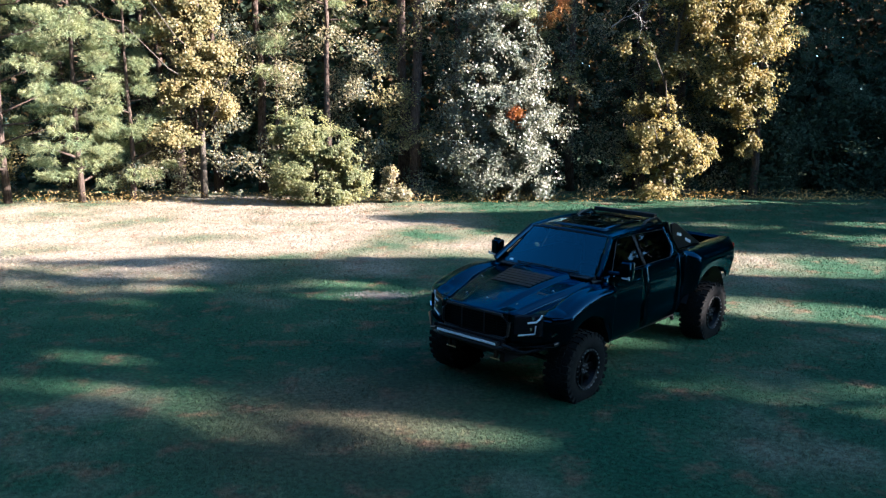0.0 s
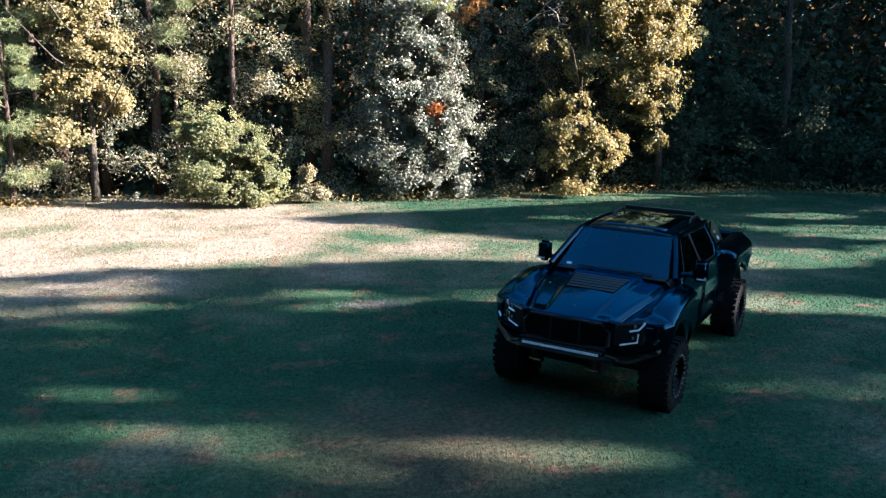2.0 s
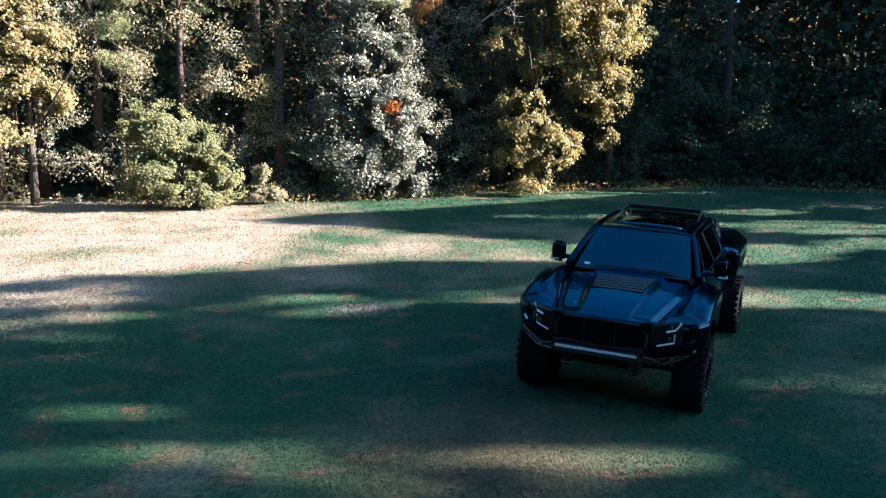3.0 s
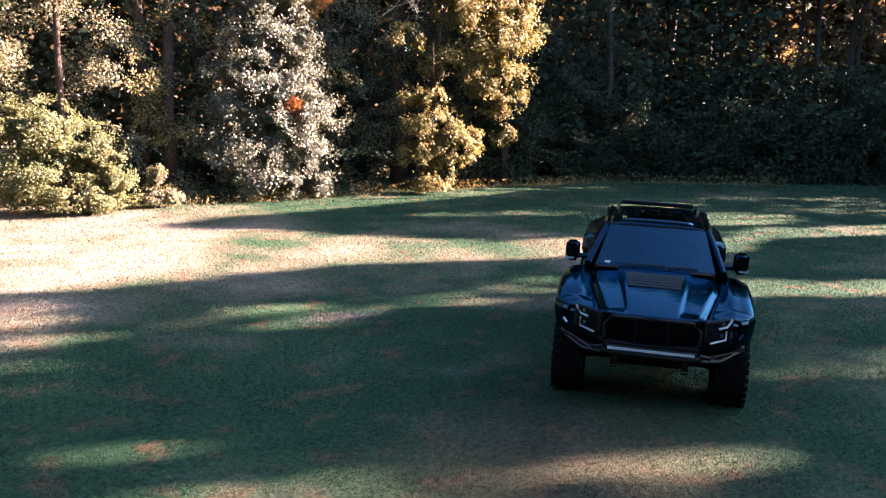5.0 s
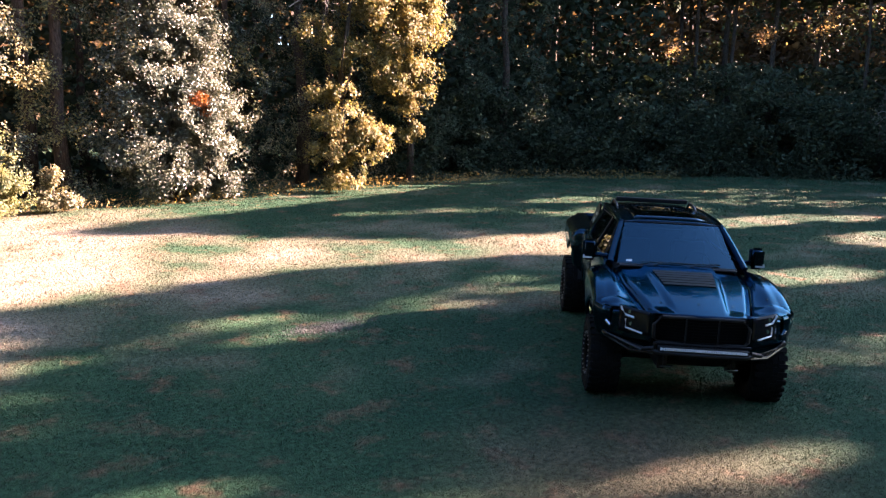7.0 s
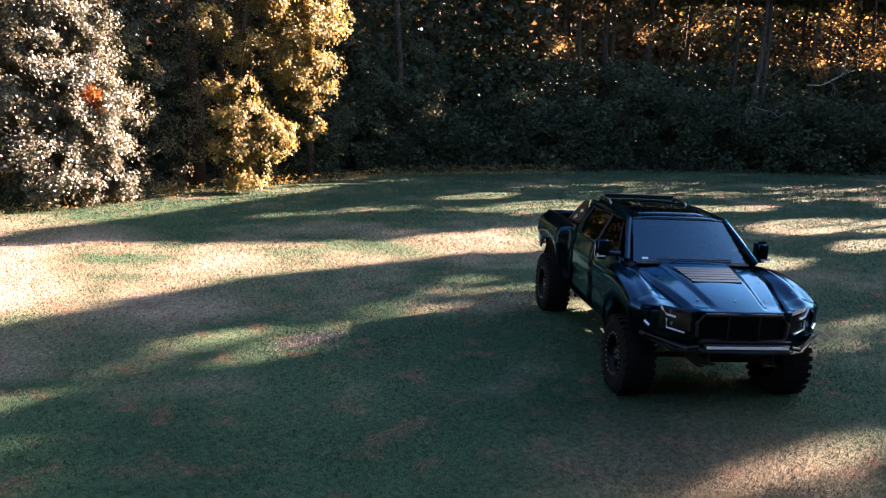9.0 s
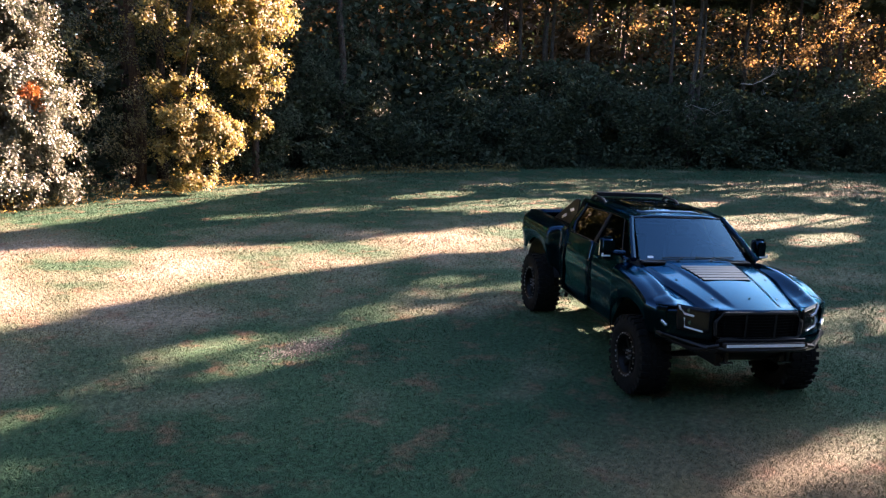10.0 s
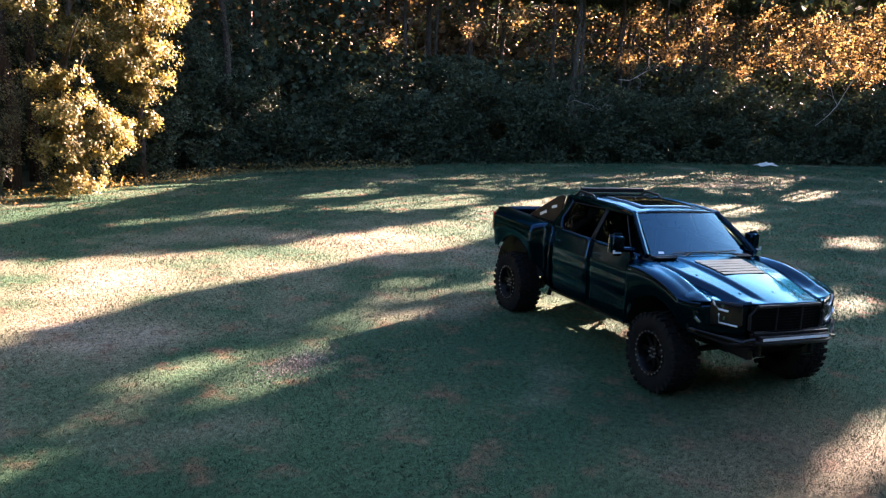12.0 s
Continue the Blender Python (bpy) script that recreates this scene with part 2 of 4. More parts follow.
def thing(name, label, category, at=(0, 0, 0), turn=0.0, group=""):
    ob = new(name)
    ob.empty_display_size = 0.3
    ob.matrix_world = pose(*at, 0, 0, turn)
    return tagged(ob, label, category, group)


# ---- where the sun comes through the canopy ----
ALONG = np.array([-math.cos(radians(SUN_AZ)), -math.sin(radians(SUN_AZ))])
ACROSS = np.array([-ALONG[1], ALONG[0]])
# light map of the lawn; the unseen canopy is cut to match it
# the open sunlit lawn and the half-lit strip behind the truck: outlines on the ground
OPEN_LAWN = [(-26, 21.4), (-10.3, 20.2), (-7, 20.5), (-4, 20.35), (-1.6, 20.65), (1.7, 20.3), (3.7, 19.8), (5.6, 19.5), (7.4, 18.3), (9.2, 18.2), (11.4, 18.6), (12.8, 19.8), (10.3, 20.7), (7.1, 21.2), (6.6, 22.0), (4.9, 22.1),
             (3.3, 23.3), (2.3, 24.6), (0.9, 26.2), (-1.7, 27.0), (-2.2, 27.8), (-0.8, 28.6), (3.0, 29.1), (8.7, 30.2), (13, 31.4), (9.8, 35), (-26, 35)]
HALF_LIT = [(-3.6, 18.0), (-2.2, 18.2), (-0.7, 17.5), (1.3, 17.6), (3.4, 18.2), (4.6, 17.5), (4.2, 16.0), (2.4, 16.2), (-0.7, 16.2), (-2.1, 15.9), (-3.6, 16.8)]
# smaller sunlit patches: centre x, y, half length along the sun, half width, share of light
GLADES = [(9.1, 26.3, 1.3, 0.4, 0.95), (14.4, 26.3, 1.8, 0.6, 1.0), (14.2, 23.0, 2.8, 1.2, 1.0), (15.2, 19.7, 3.0, 0.7, 1.0), (20.6, 22.0, 1.6, 0.5, 1.0), (22.0, 24.8, 1.1, 0.4, 1.0), (19.0, 18.4, 1.4, 0.5, 1.0),
          (16.8, 15.5, 2.6, 1.1, 1.0), (18.4, 13.9, 1.7, 0.6, 1.0), (14.6, 13.2, 1.7, 0.5, 1.0), (25.0, 12.0, 2.2, 0.5, 1.0), (14.1, 10.1, 1.2, 0.5, 0.95), (6.8, 15.6, 1.9, 0.65, 1.0), (9.4, 14.4, 1.8, 0.55, 1.0), (11.6, 24.5, 1.5, 0.4, 0.93)]
GLADES += [(6.3, 10.5, 1.6, 0.6, 0.95), (4.0, 10.9, 2.3, 0.4, 0.8), (2.6, 13.6, 0.9, 0.25, 1.0), (3.6, 14.9, 0.9, 0.4, 1.0), (-5.6, 17.6, 1.8, 0.4, 0.68), (-7.2, 18.8, 1.4, 0.35, 0.75), (-3.0, 10.3, 3.8, 0.65, 0.87), (-0.9, 10.0, 1.2, 0.55, 0.84),
           (-3.2, 11.6, 1.5, 0.4, 0.45), (-5.0, 12.2, 1.2, 0.4, 0.45), (9.6, 8.6, 1.6, 0.5, 0.9), (6.3, 26.9, 1.1, 0.25, 0.85)]
# sunlit golden sprays among the eastern trees, extra ones standing in for haze glow: x, y, z, radius
SPRAYS = [(38.6, 20.2, 6.2, 1.1), (37.5, 21.6, 7.8, 1.0), (40.0, 18.5, 7.6, 1.1), (41.7, 15.8, 8.1, 1.2), (32.8, 27.3, 7.5, 0.8), (27.1, 31.7, 6.0, 0.7), (30.8, 29.2, 6.8, 0.6), (36.7, 22.6, 5.4, 0.8), (42.8, 13.2, 7.5, 1.3),
          (41.4, 14.6, 6.0, 1.2), (42.4, 12.6, 5.4, 1.1), (40.2, 16.8, 5.2, 1.0), (43.6, 11.4, 6.8, 1.3), (44.2, 9.6, 7.6, 1.4), (43.8, 10.4, 5.2, 1.1), (39.4, 18.8, 8.6, 1.0)]


def inside(g, outline):
    """Which points of the plan lie inside an outline."""
    hit = np.zeros(len(g), bool)
    for (x0, y0), (x1, y1) in zip(outline, outline[1:] + outline[:1]):
        if y0 != y1:
            hit ^= ((y0 > g[:, 1]) != (y1 > g[:, 1])) & (g[:, 0] < x0 + (g[:, 1] - y0) * (x1 - x0) / (y1 - y0))
    return hit


def sunlit(rng, p, pad=0.25, sprays=SPRAYS):
    """Which leaves at p would keep the sun from a sunlit part of the lawn or of the northern trees."""
    s = np.array(SUN)
    down = p[:, 2] / s[2]
    wall = (32.0 - p[:, 1]) / -s[1]
    on_wall = (wall < down) & (wall > 0)
    g = p[:, :2] - down[:, None] * s[:2]
    w = p - wall[:, None] * s
    light = np.full(len(p), 0.0)
    for x, y, a, b, share in GLADES:
        d = g - np.array([x, y])
        r = ((d @ ALONG) / (a + 0.15 + pad)) ** 2 + ((d @ ACROSS) / (b + pad)) ** 2
        light = np.where(~on_wall, np.maximum(light, share * np.clip(1.9 - r, 0, 1)), light)
    for outline, share in ((OPEN_LAWN, 1.0), (HALF_LIT, 0.8)):
        light = np.where(~on_wall & inside(g, outline), np.maximum(light, share), light)
    lit_wall = np.clip((17.0 - w[:, 0]) / 2.0, 0.05, 0.995)
    light = np.where(on_wall, lit_wall, light)
    for x, y, z, r in sprays:
        d = p - np.array([x, y, z])
        t = d @ s
        off = np.linalg.norm(d - t[:, None] * s, axis=1)
        light = np.where((t > 0.2) & (off < r), 0.96, light)
    return rng.uniform(size=len(p)) < light


# ---- ground ----


def build_ground():
    xs = np.unique(np.concatenate([np.linspace(-2500, -60, 8), np.linspace(-60, 80, 176), np.linspace(80, 2500, 8)]))
    ys = np.unique(np.concatenate([np.linspace(-2500, -40, 8), np.linspace(-40, 70, 140), np.linspace(70, 2500, 8)]))
    verts = []
    for y in ys:
        for x in xs:
            h = 0.05 * noise.noise((x * 0.25, y * 0.25, 0)) + 0.02 * noise.noise((x * 0.9, y * 0.9, 3))
            verts.append((x, y, h if abs(x) < 75 and abs(y) < 65 else 0.0))
    w = len(xs)
    faces = [(j * w + i, j * w + i + 1, (j + 1) * w + i + 1, (j + 1) * w + i) for j in range(len(ys) - 1) for i in range(w - 1)]
    return tagged(mesh_object("ground", verts, faces, M_GROUND, smooth=True), "mown autumn lawn, green with straw-coloured and rusty patches", "lawn", kind="structure")


def lie(x, y):
    return 0.05 * noise.noise((x * 0.25, y * 0.25, 0)) + 0.02 * noise.noise((x * 0.9, y * 0.9, 3))


def build_grass():
    """Blades, dense near the middle of the lawn and thinning out smoothly."""
    rng = np.random.default_rng(5)
    n = 660000
    r = 3.0 + 42.0 * rng.uniform(size=n) ** 1.25
    a = rng.uniform(radians(-12), radians(152), n)
    x, y = -4.0 + r * np.cos(a), 3.0 + r * np.sin(a)
    keep = (y < 32.3) & (x + 0.75 * y < 51)
    x, y, r = x[keep], y[keep], r[keep]
    n = len(x)
    z = np.array([lie(p, q) for p, q in zip(x, y)])
    w = 0.0022 + 0.00036 * r
    hh = (0.028 + 0.0006 * r) * rng.uniform(0.4, 1.4, n)
    t = rng.uniform(0, 2 * np.pi, n)
    lx, ly = rng.normal(0, 1.1, n) * hh, rng.normal(0, 1.1, n) * hh
    dx, dy = np.cos(t) * w, np.sin(t) * w
    pts = np.stack([np.stack([x - dx, y - dy, z - 0.005], 1), np.stack([x + dx, y + dy, z - 0.005], 1), np.stack([x + lx, y + ly, z + hh], 1)], 1)
    tagged(quads_object("grass", pts, M_BLADE, n=3), "short mown grass blades, green and straw coloured", "grass", kind="stuff")
    # pale ash of an old fire on the lawn
    m = 2600
    x, y = -1.30 + rng.normal(0, 0.36, m), 16.6 + rng.normal(0, 0.17, m)
    c = np.stack([x, y, np.array([lie(p, q) for p, q in zip(x, y)]) + 0.004 + 0.02 * rng.uniform(size=m)], 1)
    tagged(quads_object("ash", leaves(rng, c, 0.022, 0.0, 0.8), M_ASH), "pale grey ash of an old fire on the lawn", "ash", kind="stuff")


build_ground()
build_grass()

# ---- the wood edge ----
EDGE = [(-34, 31.2), (-16, 32.2), (0, 32.6), (10, 33.4), (17, 33.6), (22.5, 31.0), (28, 27.2), (32.5, 23.2), (37.5, 17.2), (41.5, 11.2), (44.5, 3.5), (46, -6), (46, -18)]


def edge_points(rng, n, s0, s1, d0, d1, z0, z1, power=1.0):
    """Places in a belt behind the wood edge, between two lengths along it."""
    e = np.array(EDGE, float)
    seg = np.linalg.norm(np.diff(e, axis=0), axis=1)
    cum = np.concatenate([[0], np.cumsum(seg)])
    s = rng.uniform(s0, s1, n)
    k = np.clip(np.searchsorted(cum, s) - 1, 0, len(seg) - 1)
    t = (s - cum[k]) / seg[k]
    base = e[k] + (e[k + 1] - e[k]) * t[:, None]
    way = np.diff(e, axis=0) / seg[:, None]
    corner = np.concatenate([way[:1], way[:-1] + way[1:], way[-1:]])
    nrm = corner[k] / np.linalg.norm(corner[k], axis=1)[:, None] * (1 - t)[:, None] + corner[k + 1] / np.linalg.norm(corner[k + 1], axis=1)[:, None] * t[:, None]
    nrm = np.stack([-nrm[:, 1], nrm[:, 0]], 1)
    d = d0 + (d1 - d0) * rng.uniform(size=n)
    z = z0 + (z1 - z0) * rng.uniform(size=n) ** power
    return np.concatenate([base + nrm * d[:, None], z[:, None]], 1)


def clotted(p, scale, cut):
    v = np.array([noise.noise((a * scale, b * scale, c * scale * 1.3)) for a, b, c in p])
    return v > cut


def build_thicket():
    rng = np.random.default_rng(11)
    # clumps of leaves along the northern edge, in sprays with dark gaps between them
    p = edge_points(rng, 760000, 8, 54, -0.7, 1.5, 0.0, 9.4, 1.0)
    p = p[gaps(p, 0.9, 0.06)]
    bulge = np.array([noise.noise((a * 0.55, c * 0.6, 9)) for a, b, c in p])
    edge_y = np.interp(p[:, 0], [e[0] for e in EDGE[:6]], [e[1] for e in EDGE[:6]])
    p = p[p[:, 1] > edge_y + 0.9 - 1.9 * np.clip(bulge + 0.1, 0, 1)]
    kind = np.array([noise.noise((a * 0.28, c * 0.3, 21)) for a, b, c in p]) + rng.normal(0, 0.08, len(p))
    # past x 13 the shade is painted in, by the darker leaf material
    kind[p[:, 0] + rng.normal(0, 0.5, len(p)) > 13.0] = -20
    for low, high, mat, label in ((-30, -9, M_SHADE, "shrubs in the corner of the wood edge, leaves coloured dark for shade"), (-9, 0.12, M_DARK, "dark tangled undergrowth of shrubs and vines along the wood edge"),
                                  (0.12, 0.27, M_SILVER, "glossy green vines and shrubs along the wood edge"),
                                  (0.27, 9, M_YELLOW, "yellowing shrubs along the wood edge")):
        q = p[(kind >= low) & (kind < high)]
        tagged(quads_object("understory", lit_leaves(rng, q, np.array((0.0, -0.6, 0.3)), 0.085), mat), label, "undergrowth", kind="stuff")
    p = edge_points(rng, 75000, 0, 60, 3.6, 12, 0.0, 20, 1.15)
    # the large leaves above 9.5 m are unseen, added to cut sky light
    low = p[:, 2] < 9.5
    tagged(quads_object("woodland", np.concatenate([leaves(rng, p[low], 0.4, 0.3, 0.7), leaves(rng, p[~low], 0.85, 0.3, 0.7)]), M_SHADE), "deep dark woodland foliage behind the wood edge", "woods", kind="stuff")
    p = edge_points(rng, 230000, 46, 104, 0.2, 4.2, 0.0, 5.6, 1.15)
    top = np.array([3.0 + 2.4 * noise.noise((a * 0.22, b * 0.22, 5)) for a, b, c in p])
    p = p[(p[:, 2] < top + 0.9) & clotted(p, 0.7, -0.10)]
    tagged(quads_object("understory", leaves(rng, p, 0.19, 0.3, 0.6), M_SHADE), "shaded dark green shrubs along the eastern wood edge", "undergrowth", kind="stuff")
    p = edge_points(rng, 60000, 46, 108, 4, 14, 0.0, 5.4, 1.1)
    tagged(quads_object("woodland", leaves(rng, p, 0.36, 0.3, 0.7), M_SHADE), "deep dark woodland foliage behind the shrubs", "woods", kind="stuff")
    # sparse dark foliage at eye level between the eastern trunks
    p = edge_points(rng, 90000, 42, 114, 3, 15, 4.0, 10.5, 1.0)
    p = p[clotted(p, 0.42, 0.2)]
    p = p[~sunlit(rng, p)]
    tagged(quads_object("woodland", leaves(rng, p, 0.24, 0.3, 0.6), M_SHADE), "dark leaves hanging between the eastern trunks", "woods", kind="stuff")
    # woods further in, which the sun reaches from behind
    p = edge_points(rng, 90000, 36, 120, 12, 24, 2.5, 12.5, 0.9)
    # kept densest to the south-east, where gold leaves imitate the haze glow
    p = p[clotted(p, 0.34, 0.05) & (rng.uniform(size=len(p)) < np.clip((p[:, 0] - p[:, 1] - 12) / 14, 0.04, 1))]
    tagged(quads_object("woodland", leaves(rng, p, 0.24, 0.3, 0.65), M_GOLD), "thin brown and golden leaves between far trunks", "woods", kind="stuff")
    p = edge_points(rng, 45000, 30, 130, 24, 38, 0.0, 15.0, 0.85)
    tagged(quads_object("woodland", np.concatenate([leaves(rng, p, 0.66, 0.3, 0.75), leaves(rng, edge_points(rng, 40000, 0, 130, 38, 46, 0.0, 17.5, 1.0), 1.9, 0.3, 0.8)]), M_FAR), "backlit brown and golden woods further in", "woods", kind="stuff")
    p, _ = clumps(rng, [(x, y, z, r * 1.2, r * 1.2, r) for x, y, z, r in SPRAYS], 15000)
    p = p[clotted(p, 1.3, -0.08)]
    p = p[~sunlit(rng, p, 0.1, ())]
    tagged(quads_object("woodland", leaves(rng, p, 0.16, 0.3, 0.65), M_GOLD), "golden autumn leaves among the dark trees, some added for haze glow", "woods", kind="stuff")
    p = edge_points(rng, 8000, 6, 60, -0.9, 0.3, 0.0, 0.4, 2.2)
    tagged(quads_object("weeds", leaves(rng, p, 0.13, -0.5, 0.22), M_STRAW), "dry straw-coloured weeds at the foot of the trees", "weeds", kind="stuff")


build_thicket()


def build_unseen_woods():
    """Unseen woods that close the field's other sides, added to dim sky and reflections."""
    rng = np.random.default_rng(91)
    n = 80000
    a = rng.uniform(radians(150), radians(312), n)
    r = rng.uniform(33, 46, n)
    z = rng.uniform(0, 1, n) * (26 + 4 * np.sin(a * 31) + 2 * np.sin(a * 77))
    p = np.stack([r * np.cos(a), 6 + r * np.sin(a), z], 1)
    tagged(quads_object("woodland", leaves(rng, p, 1.1, 0.3, 0.8), M_UNSEEN), "unseen woods added round the field to dim the sky light", "woods", kind="stuff")


build_unseen_woods()

# ---- single trees and bushes of the northern edge ----


def leafy_tree(name, label, category, at, height, radius, blobs, count, size, mat, seed, bark=None, limbs=9, first=0.2, lean=(0, 0), droop=0.35, slim=0.7, group=""):
    """A broadleaf: trunk with limbs, and a crown of single leaves in uneven clumps."""
    rng = np.random.default_rng(seed)
    ob = thing(name, label, category, at, 0, group)
    v, f, tips = wood(rng, height, radius, lean, limbs, first, 0.28)
    mesh_object("trunk", v, f, bark or M_BARK, ob, smooth=True)
    p, d = clumps(rng, blobs, int(count * 2.6))
    keep = gaps(p + np.array(at), 1.4, 0.08)
    p, d = p[keep][:count], d[keep][:count]
    quads_object("crown", lit_leaves(rng, p, d, size, slim, droop), mat, ob)
    return ob


def pine_tree(name, label, at, height, radius, seed, low=0.15, tufts=90, per=110, spread=2.2, mat=None, group=""):
    rng = np.random.default_rng(seed)
    ob = thing(name, label, "pine tree", at, rng.uniform(0, 360), group)
    v, f, tips = wood(rng, height, radius, (0, 0), 26, low, 0.16, 8, 0.25)
    mesh_object("trunk", v, f, M_PBARK, ob, smooth=True)
    c, o = [], []
    for _ in range(tufts):
        t = rng.uniform(low, 1.0)
        a = rng.uniform(0, 2 * np.pi)
        r = spread * (1.15 - t) ** 0.6 * rng.uniform(0.4, 1.0)
        base = np.array([np.cos(a) * r, np.sin(a) * r, t * height])
        wide_of = rng.uniform(0.28, 0.62)
        for _ in range(per):
            d = rng.normal(size=3)
            d /= np.linalg.norm(d) * rng.uniform(1.0, 1.6)
            c.append(base + d * wide_of * np.array((1.0, 1.0, 0.42)))
            o.append((np.cos(a) * 0.5 + d[0] * 0.6, np.sin(a) * 0.5 + d[1] * 0.6, 0.35 + d[2] * 0.4))
    quads_object("crown", needles(rng, c, o, 0.2, 13), mat or M_PINE, ob, n=3)
    return ob


pine_tree("pine_tree", "pale green long-needled pine at the lawn's edge", (-13.8, 31.8, 0), 13, 0.12, 21, 0.05, 125, 62, 2.0)
pine_tree("pine_tree", "pale green long-needled pine at the lawn's edge", (-16.38, 31.3, 0), 15, 0.13, 22, 0.06, 125, 62, 2.0)
pine_tree("pine_tree", "young pine with drooping pale needles", (-12.05, 32.4, 0), 11, 0.10, 23, 0.08, 75, 62, 1.6)
leafy_tree("sweetgum_tree", "slender tree with yellowing autumn leaves", "tree", (-9.48, 33.1, 0), 13, 0.13,
           [(-0.4, -0.4, 6.9, 1.4, 1.0, 1.3), (0.5, -0.2, 5.3, 1.3, 1.0, 0.9), (-0.5, -0.3, 4.1, 1.1, 0.9, 0.8), (0.7, -0.4, 3.6, 0.8, 0.7, 0.6), (-0.8, -0.7, 2.5, 1.0, 0.8, 0.5), (0, 0, 9.2, 1.8, 1.4, 2.2)], 36000, 0.1, M_YELLOW, 31)
leafy_tree("wax_myrtle", "rounded light green bush at the wood edge", "bush", (-4.74, 31.4, 0), 2.6, 0.07,
           [(-.5, 0, 2.6, 1.1, .9, .9), (-1.3, 0, 2.5, .5, .5, 1.0), (.6, -.2, 1.9, 1.1, .9, .9), (-.3, -.3, 1.2, 1.4, .9, .9), (1.3, -.2, 1.3, .8, .8, .7), (.6, -.5, .6, 1.4, .7, .6), (-.9, 0, .9, .8, .8, .9)], 62000, 0.068, M_BUSH, 32, limbs=14, first=0.05, droop=-0.2)
leafy_tree("red_cedar", "small dark green cedar seedling", "tree", (-1.96, 31.5, 0), 1.5, 0.04,
           [(0, 0, .5, .55, .5, .45), (0, 0, 1.0, .38, .35, .4), (.2, 0, .35, .6, .4, .25)], 6000, 0.07, M_DARK, 33, limbs=8, droop=-0.3)
iron = leafy_tree("ironwood_tree", "tall glossy silvery-green leafed tree", "tree", (2.16, 33.1, 0), 8.5, 0.12,
           [(0.1, -0.3, 5.6, 1.68, 1.08, 1.08), (-0.2, -0.4, 4.3, 2.04, 1.2, 1.2), (0.3, -0.5, 3.0, 2.28, 1.2, 1.2), (-0.1, -0.5, 1.7, 2.28, 1.2, 1.2), (0.4, -0.6, 0.7, 1.92, 1.08, 0.84), (0, 0, 7.0, 1.56, 1.2, 1.2)], 90000, 0.08, M_SILVER, 34, limbs=12, first=0.1)
rng = np.random.default_rng(50)
p, _ = clumps(rng, [(0.6, -1.15, 3.35, 0.34, 0.3, 0.32), (0.75, -1.2, 3.05, 0.22, 0.25, 0.28)], 900)
quads_object("dying_spray", leaves(rng, p, 0.10), M_RUST, iron, "spray of dead orange leaves")
leafy_tree("maple_tree", "bright green maple turning gold, leaning over the lawn", "tree", (8.65, 33.1, 0), 11, 0.15,
           [(2.6, -0.5, 6.2, 1.9, 1.2, 1.2), (2.7, -0.4, 4.7, 1.6, 1.1, 1.2), (2.9, -0.4, 3.6, 1.1, 0.9, 0.7), (1.3, -0.4, 7.6, 2.0, 1.3, 1.2), (3.2, -0.2, 7.6, 1.5, 1.2, 1.0), (-0.3, -0.9, 2.5, 1.2, 0.9, 0.8), (0.5, -1.0, 1.9, 1.3, 0.9, 0.8),
            (-0.7, -0.9, 1.5, 1.0, 0.8, 0.7), (-0.4, -1.0, 0.7, 0.9, 0.7, 0.7), (1.6, -0.3, 9.2, 2.1, 1.6, 1.4), (-0.6, -0.6, 3.7, 1.0, 0.7, 0.5), (0.2, -0.5, 5.0, 0.9, 0.6, 0.7), (-1.3, -0.4, 5.8, 0.9, 0.6, 0.6), (1.4, -0.7, 2.0, 0.7, 0.6, 0.5), (3.3, -0.1, 2.2, 0.6, 0.5, 0.5)], 100000, 0.095, M_MAPLE, 35, limbs=12, first=0.15, lean=(0.1, -0.03))

pine_tree("pine_tree", "pine bough with pale tufts high in the wood edge", (-4.53, 33.4, 0), 14, 0.15, 24, 0.46, 40, 44, 2.0)
pine_tree("pine_tree", "pine with pale tufts and some rusty needles", (2.68, 33.6, 0), 13.5, 0.16, 25, 0.48, 40, 44, 2.1)
pine_tree("pine_tree", "dying pine with rusty needles", (3.71, 33.8, 0), 14, 0.12, 26, 0.47, 26, 44, 1.6, M_PINE_RUST)
pine_tree("pine_tree", "pine with pale tufts beside the maple", (12.67, 34, 0), 14, 0.15, 27, 0.42, 40, 44, 1.7)
pine_tree("pine_tree", "small pine with pale tufts inside the wood edge", (-6.59, 33.6, 0), 9, 0.09, 28, 0.5, 24, 44, 1.2)


def bare_branch(name, label, at, turn, length, seed, rise=0.6):
    """A leafless tangle of pale twigs."""
    rng = np.random.default_rng(seed)
    v, f = [], []

    def grow(p, d, ln, r, depth):
        q = [p]
        for _ in range(3):
            d = (d + Vector(rng.normal(0, 0.28, 3))).normalized()
            q.append(q[-1] + d * ln / 3)
        tube(v, f, q, [r, r * 0.85, r * 0.7, r * 0.5], 5)
        if depth:
            for k in range(3):
                grow(q[1 + k], (d + Vector(rng.normal(0, 0.75, 3))).normalized(), ln * 0.62, r * 0.55, depth - 1)
    grow(Vector((0, 0, 0)), Vector((1, 0, rise)).normalized(), length, 0.028, 3)
    ob = mesh_object(name, v, f, M_TWIG)
    ob.matrix_world = pose(*at, 0, 0, turn)
    return tagged(ob, label, "branch")


bare_branch("bare_branch", "tangle of bare pale twigs in the wood edge", (6.39, 32.6, 6.6), -10, 1.6, 61, 0.3)
bare_branch("bare_branch", "bare dead branch against the dark shrubs", (33.4, 25.4, 2.2), -60, 2.2, 62, 1.0)
